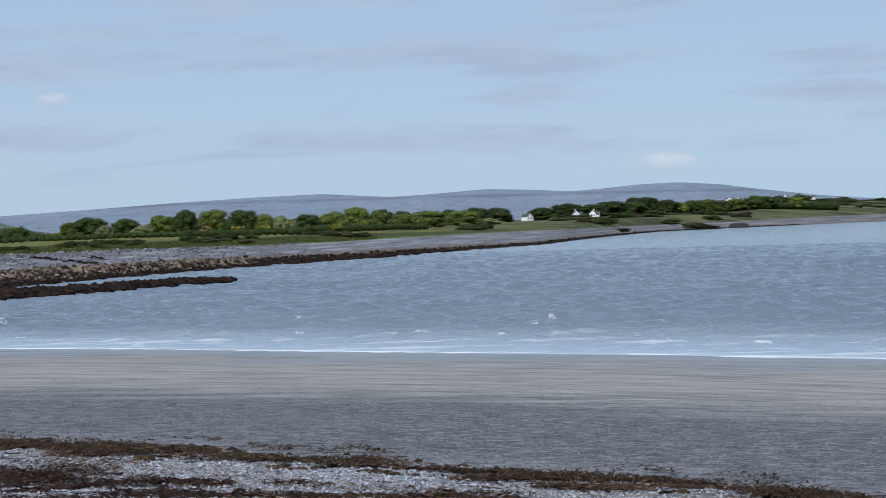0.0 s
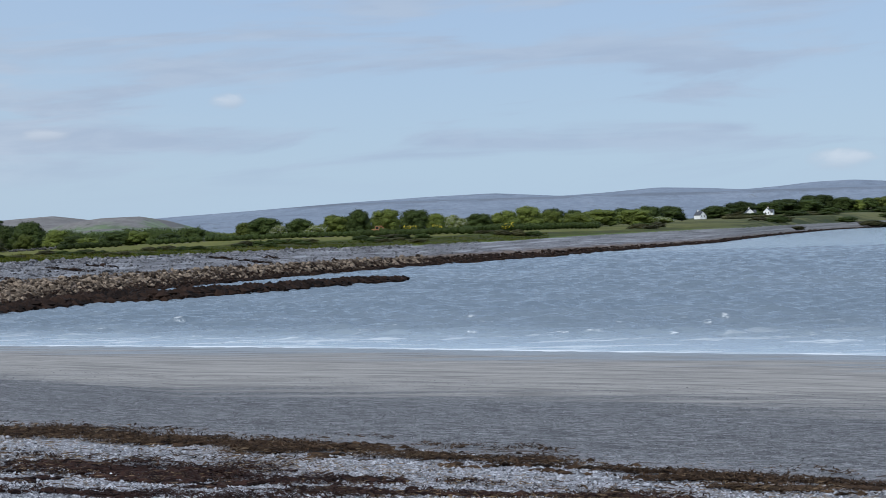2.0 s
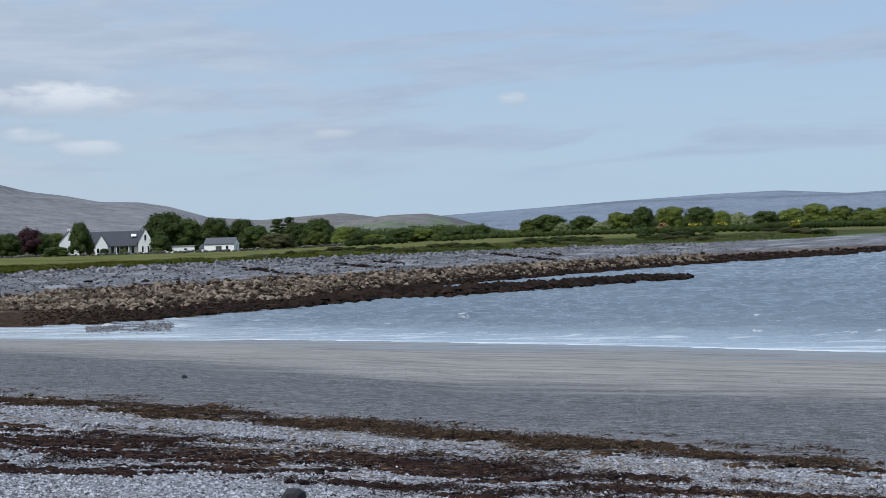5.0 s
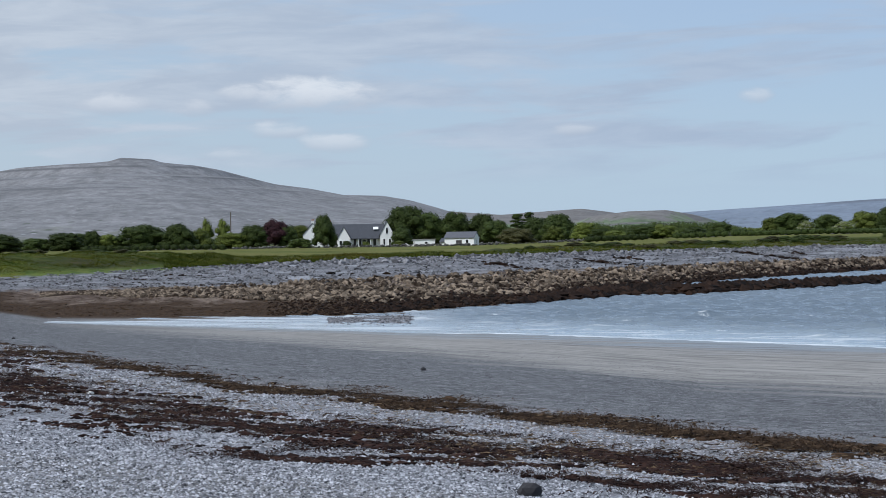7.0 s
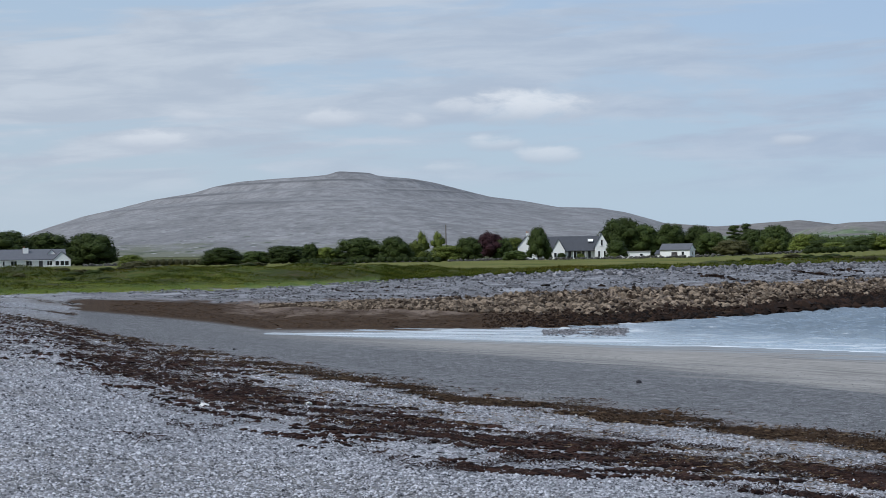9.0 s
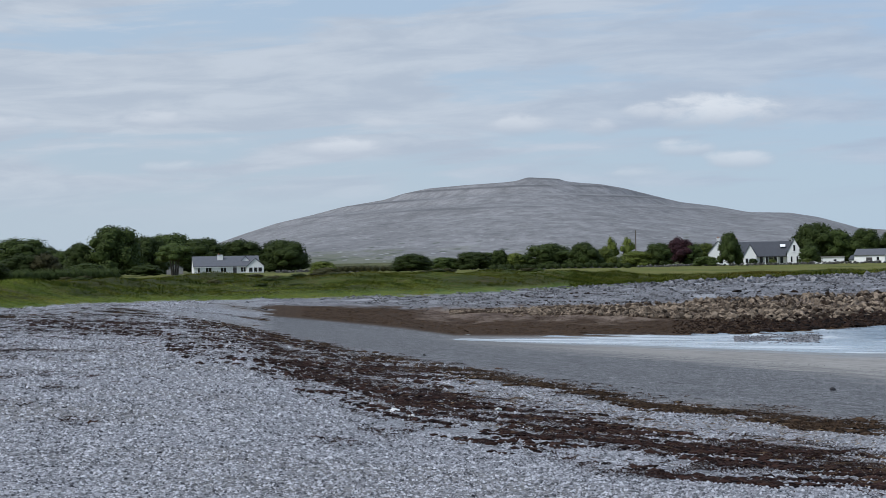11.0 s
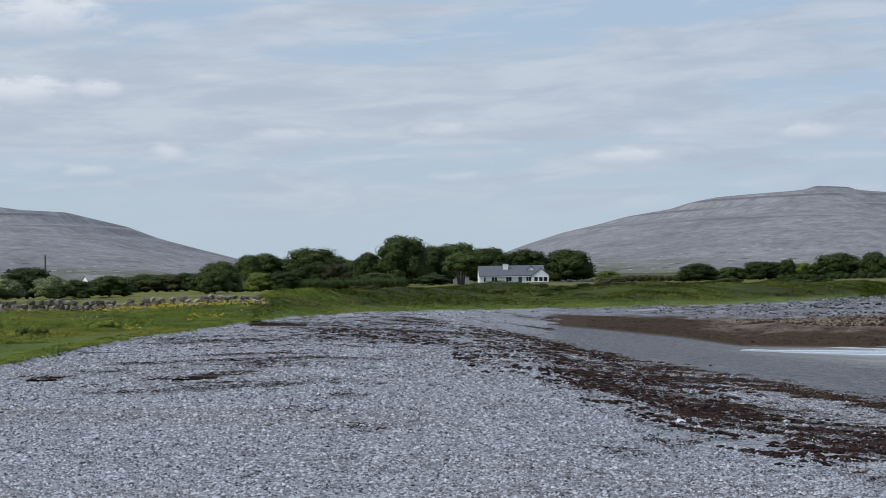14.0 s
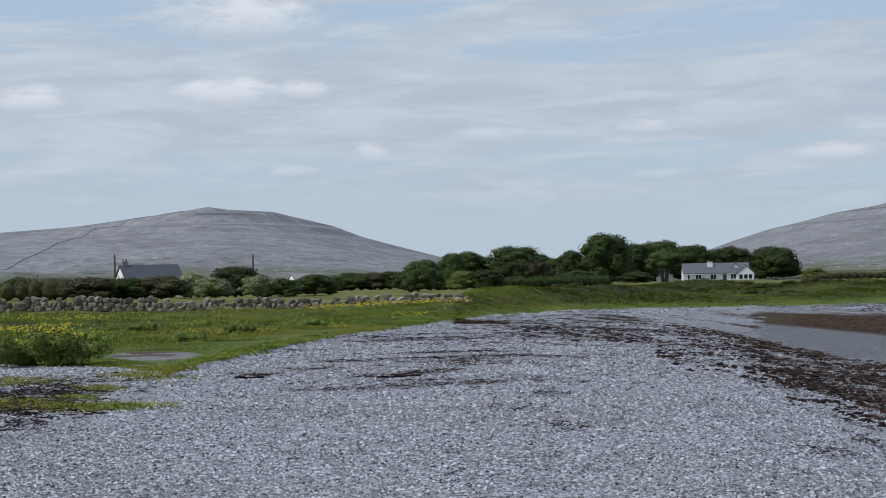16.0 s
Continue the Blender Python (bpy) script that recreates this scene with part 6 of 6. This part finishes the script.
b, r = meadow(56000, -62, -43.0, 0.2, 128, 61)
keep = rg.random(len(b)) < np.clip((-43.0 - b) / 3.5, 0, 1)
b, r = b[keep], r[keep]
x, y = spot(b, r)
tall = 0.42 * (0.05 + 0.26 * np.clip(vnoise(x, y, 2.6, 3, 9) + 0.5, 0, 1.4)) * np.clip((r - at_band(b, np.full(len(b), 7.0))) / 12, 0.35, 1.4) * (0.7 + r / 160)
tufts("meadow_grass", b, r, tall, GRASS, "green meadow grass with seed heads and wild flowers", 1, 6, 0.006)
b, r = meadow(30000, -47, -27, 0.5, 185, 62)
x, y = spot(b, r)
tall = 0.10 + 0.24 * np.clip(vnoise(x, y, 6, 3, 10) + 0.5, 0, 1.3)
tall *= 0.7 * np.clip((r - at_band(b, np.full(len(b), 7.0))) / 7, 0.25, 1)
tufts("bank_grass", b, r, tall, GRASS_BANK, "rough tussocky grass on a coastal bank", 2, 6, 0.010)
b, r = meadow(20000, -29, -2, 0.3, 0, 63)
r = at_band(b, np.full(len(b), 7.0)) + 0.3 + rg.random(len(b)) ** 1.5 * np.interp(b, [-20, -14], [14, 46])
tufts("coast_grass", b, r, 0.10 + 0.22 * rg.random(len(b)) ** 2, GRASS_BANK, "rough grass along the edge of the fields", 3, 6, 0.012)
# short dense turf where the meadow meets the shingle
b = rg.uniform(-62, -33, 34000); lip = at_band(b, np.full(len(b), 7.0)); r = lip - 0.5 * (lip / 40) + rg.random(len(b)) ** 1.6 * 4.5 * (lip / 40)
x, y = spot(b, r)
keep = vnoise(x, y, 1.2, 3, 64) > 0.25 - 0.7 * np.clip((r - lip + 0.4) / 1.2, 0, 1)
b, r = b[keep], r[keep]
tufts("turf_edge", b, r, (0.03 + 0.05 * rg.random(len(b))) * (r / 45) ** 0.4, GRASS, "short green turf along the edge of the shingle", 5, 6, 0.009)
# patches of turf on the bare gravel
bb, rr = [], []
for pb_, pr_, wb, wr, n_ in ((-57.9, 28.6, 1.1, 0.5, 900), (-59.9, 29.5, 0.7, 0.6, 400), (-60.2, 36.5, 0.8, 1.0, 500), (-57.6, 33.8, 0.35, 0.5, 200), (-58.2, 31.0, 0.3, 0.3, 120), (-56.2, 38.5, 0.7, 1.0, 500)):
    bb.append(pb_ + rg.normal(size=n_) * wb); rr.append(pr_ + rg.normal(size=n_) * wr)
b, r = np.concatenate(bb), np.concatenate(rr)
tufts("turf_patches", b, r, 0.03 + 0.06 * rg.random(len(b)), GRASS, "small patches of green turf on gravel", 4, 7, 0.01)

# yellow flowers in the meadow
fv, ff = ball(1, 3, 0.1)
b = rg.uniform(-61, -46.5, 12000); r = rg.uniform(45, 122, 12000)
x, y = spot(b, r)
near_wall = np.clip((r - 70) / 40, 0, 1) * np.clip(1 - np.abs(b + 49.5) / 5, 0, 1)
keep = (vnoise(x, y, 5, 2, 70) + near_wall * 1.0 > 0.5) & (r > at_band(b, np.full(len(b), 7.0)) + 4)
b, r, x, y = b[keep], r[keep], x[keep], y[keep]
v, f = strew(fv, ff, np.stack([x, y, ground(b, r)[0] + 0.18 + 0.16 * rg.random(len(b))], -1), np.repeat((0.022 + 0.03 * rg.random(len(b)))[:, None], 3, 1) * np.array([1, 1, 0.6]), b * 3)
tagged(new("meadow_flowers", fast_mesh("meadow_flowers", v, f, YELLOW)), "small yellow meadow flowers among the grass", "flowers", kind="stuff")


def flowering_herb(b, r, wide, high, seed, flowers):
    h = thing("flowering_shrub", b, r, 0, "leafy green shrub with yellow flower heads", "shrub", "yellow flowering shrubs")
    rg = np.random.default_rng(seed)
    rows = [(rg.uniform(-0.5, 0.5) * wide, rg.uniform(-0.3, 0.3) * wide, high * rg.uniform(0.15, 0.6), wide * rg.uniform(0.1, 0.2), wide * 0.16, high * rg.uniform(0.2, 0.4)) for _ in range(14)]
    part("foliage", leaf_cloud("foliage", rows, 5200, 0.036, HERB, seed, core=0.5), None, h)
    p = np.stack([rg.normal(size=flowers) * wide * 0.16 + wide * 0.1, rg.normal(size=flowers) * wide * 0.15, high * rg.uniform(0.75, 1.12, flowers)], -1)
    v, f = strew(fv, ff, p, np.full((flowers, 3), 0.017), p[:, 0])
    part("flower_heads", fast_mesh("flower_heads", v, f, YELLOW), None, h)["kind"] = "stuff"
    bm = bmesh.new()
    for q in p[::6]:
        limb(bm, (q[0] * 0.5, q[1] * 0.5, 0), q, 0.008, 0.005, 4)
    part("stems", bm, HERB, h)


flowering_herb(-59.0, 43.5, 2.3, 0.85, 401, 170)
flowering_herb(-60.3, 44, 1.3, 0.6, 402, 0)
for i, (b, r) in enumerate(((-54.9, 60), (-53.4, 66), (-56.3, 72), (-57.6, 60), (-51.3, 75))):
    flowering_herb(b, r, 0.95, 0.36, 410 + i, 10)
# gorse far along the coast
for b, r, w in ((-6.1, 425, 3.5), (-5.3, 428, 2.6), (-3.2, 440, 3.0)):
    x, y = spot(b, r)
    z = float(ground(b, r)[0])
    rows = [(float(x) + d * w * 0.3, float(y), z + 1.3, w * 0.22, 1.0, 0.75) for d in (-1, -0.3, 0.4, 1)]
    tagged(new("gorse", leaf_cloud("gorse", rows, 700, 0.16, LEAF_DARK, int(r), YELLOW, 0.2)), "gorse bush with bright yellow flowers", "bush", "gorse bushes")


# ---- dry stone walls; single stones last ----
WALLSTONE = stone_material("wall_stone", (0.085, 0.072, 0.056), (0.36, 0.325, 0.275), weed=(0.15, 0.125, 0.085))


FIELDSTONE = stone_material("field_stone", (0.04, 0.039, 0.037), (0.17, 0.165, 0.155))


def far_wall(name, b0, b1, r0, r1, high, seed):
    rg = np.random.default_rng(seed)
    long = math.hypot(*(np.array(spot(b1, r1)) - np.array(spot(b0, r0))))
    u = np.sort(rg.random(int(long / 0.22)))
    b, r = b0 + (b1 - b0) * u, r0 + (r1 - r0) * u
    x, y = spot(b, r)
    p = np.stack([x, y, ground(b, r)[0] + high * rg.random(len(u))], -1)
    bv, bf = BLOCKS[seed % 5]
    v, f = strew(bv, bf, p, np.stack([rg.uniform(0.2, 0.45, len(u)), np.full(len(u), 0.25), rg.uniform(0.15, 0.28, len(u))], -1), np.radians(-b))
    tagged(new(name, fast_mesh(name, v, f, FIELDSTONE)), "low grey dry-stone wall across the fields", "wall", kind="structure")


far_wall("field_wall", -37.8, -35.2, 455, 450, 0.5, 81)
far_wall("field_wall", -31.5, -25.2, 405, 412, 0.35, 82)
far_wall("field_wall", -25.0, -16.2, 425, 415, 0.45, 83)
far_wall("field_wall", -13.5, -8.0, 420, 430, 0.6, 85)

stone_meshes = []
for i in range(8):
    bv, bf = ball(1, 60 + i, 0.26)
    stone_meshes.append(fast_mesh("stone", np.sign(bv) * np.abs(bv) ** 0.75, bf, WALLSTONE, False))
wall = thing("wall_meadow", -53, 118, 0, "mossy grey dry-stone wall beside the meadow", "wall", kind="structure")
back = wall.matrix_world.inverted()
rg = np.random.default_rng(90)
for k in range(3):
    b = -46.6 - 0.07 * k
    while b > -62.4:
        r = float(np.interp(b, [-62, -52, -47.5, -46.6], [124, 118, 112, 107]))
        x, y = spot(b, r)
        high = float(np.interp(b, [-62, -52, -46.6], [0.90, 0.82, 0.6]))
        w = rg.uniform(0.3, 0.62) if k else rg.uniform(0.4, 0.9)
        if k < 2 or rg.random() < 0.75:
            ob = new("stone", stone_meshes[int(rg.integers(8))])
            ob.parent = wall
            ob.matrix_local = back @ (pose(float(x), float(y), float(ground(b, r)[0]) + high * (k + 0.45) / 3, 0, 0, -b + rg.uniform(-20, 20)) @ pose(0, 0, 0, 0, rg.uniform(-22, 22), 0)
                                      @ Matrix.Diagonal((w * rg.uniform(0.5, 0.66), 0.26, high / 3 * rg.uniform(0.55, 0.95), 1)))
        b -= math.degrees(w / r) * 0.96

# the nearest blocks of the rock shelf
shelf = thing("rock_shelf", -26, 116, 0, "shelf of broken tan rock at the edge of the bay", "rocks", kind="structure")
back = shelf.matrix_world.inverted()
rock_meshes = []
for i in range(6):
    bv, bf = ball(2, 70 + i, 0.24)
    rock_meshes.append(fast_mesh("rock", bv * np.array([1, 0.85, 0.75]), bf, TANROCK, False))
for i in range(240):
    b = rg.uniform(-31.5, -15)
    low = float(np.interp(b, [-31, -22], [5.75, 5.2]))
    r = float(at_band(np.array([b]), np.array([low + (5.95 - low) * rg.random()]))[0])
    s = (0.12 + 0.24 * rg.random() ** 2) * float(np.interp(b, [-31.5, -24], [0.45, 1]))
    x, y = spot(b, r)
    ob = new("rock", rock_meshes[int(rg.integers(6))])
    ob.parent = shelf
    ob.matrix_local = back @ (pose(float(x), float(y), float(ground(b, r)[0]) + s * 0.15, rg.uniform(-20, 20), rg.uniform(-20, 20), rg.uniform(0, 360)) @ Matrix.Diagonal((s, s, s * 0.8, 1)))
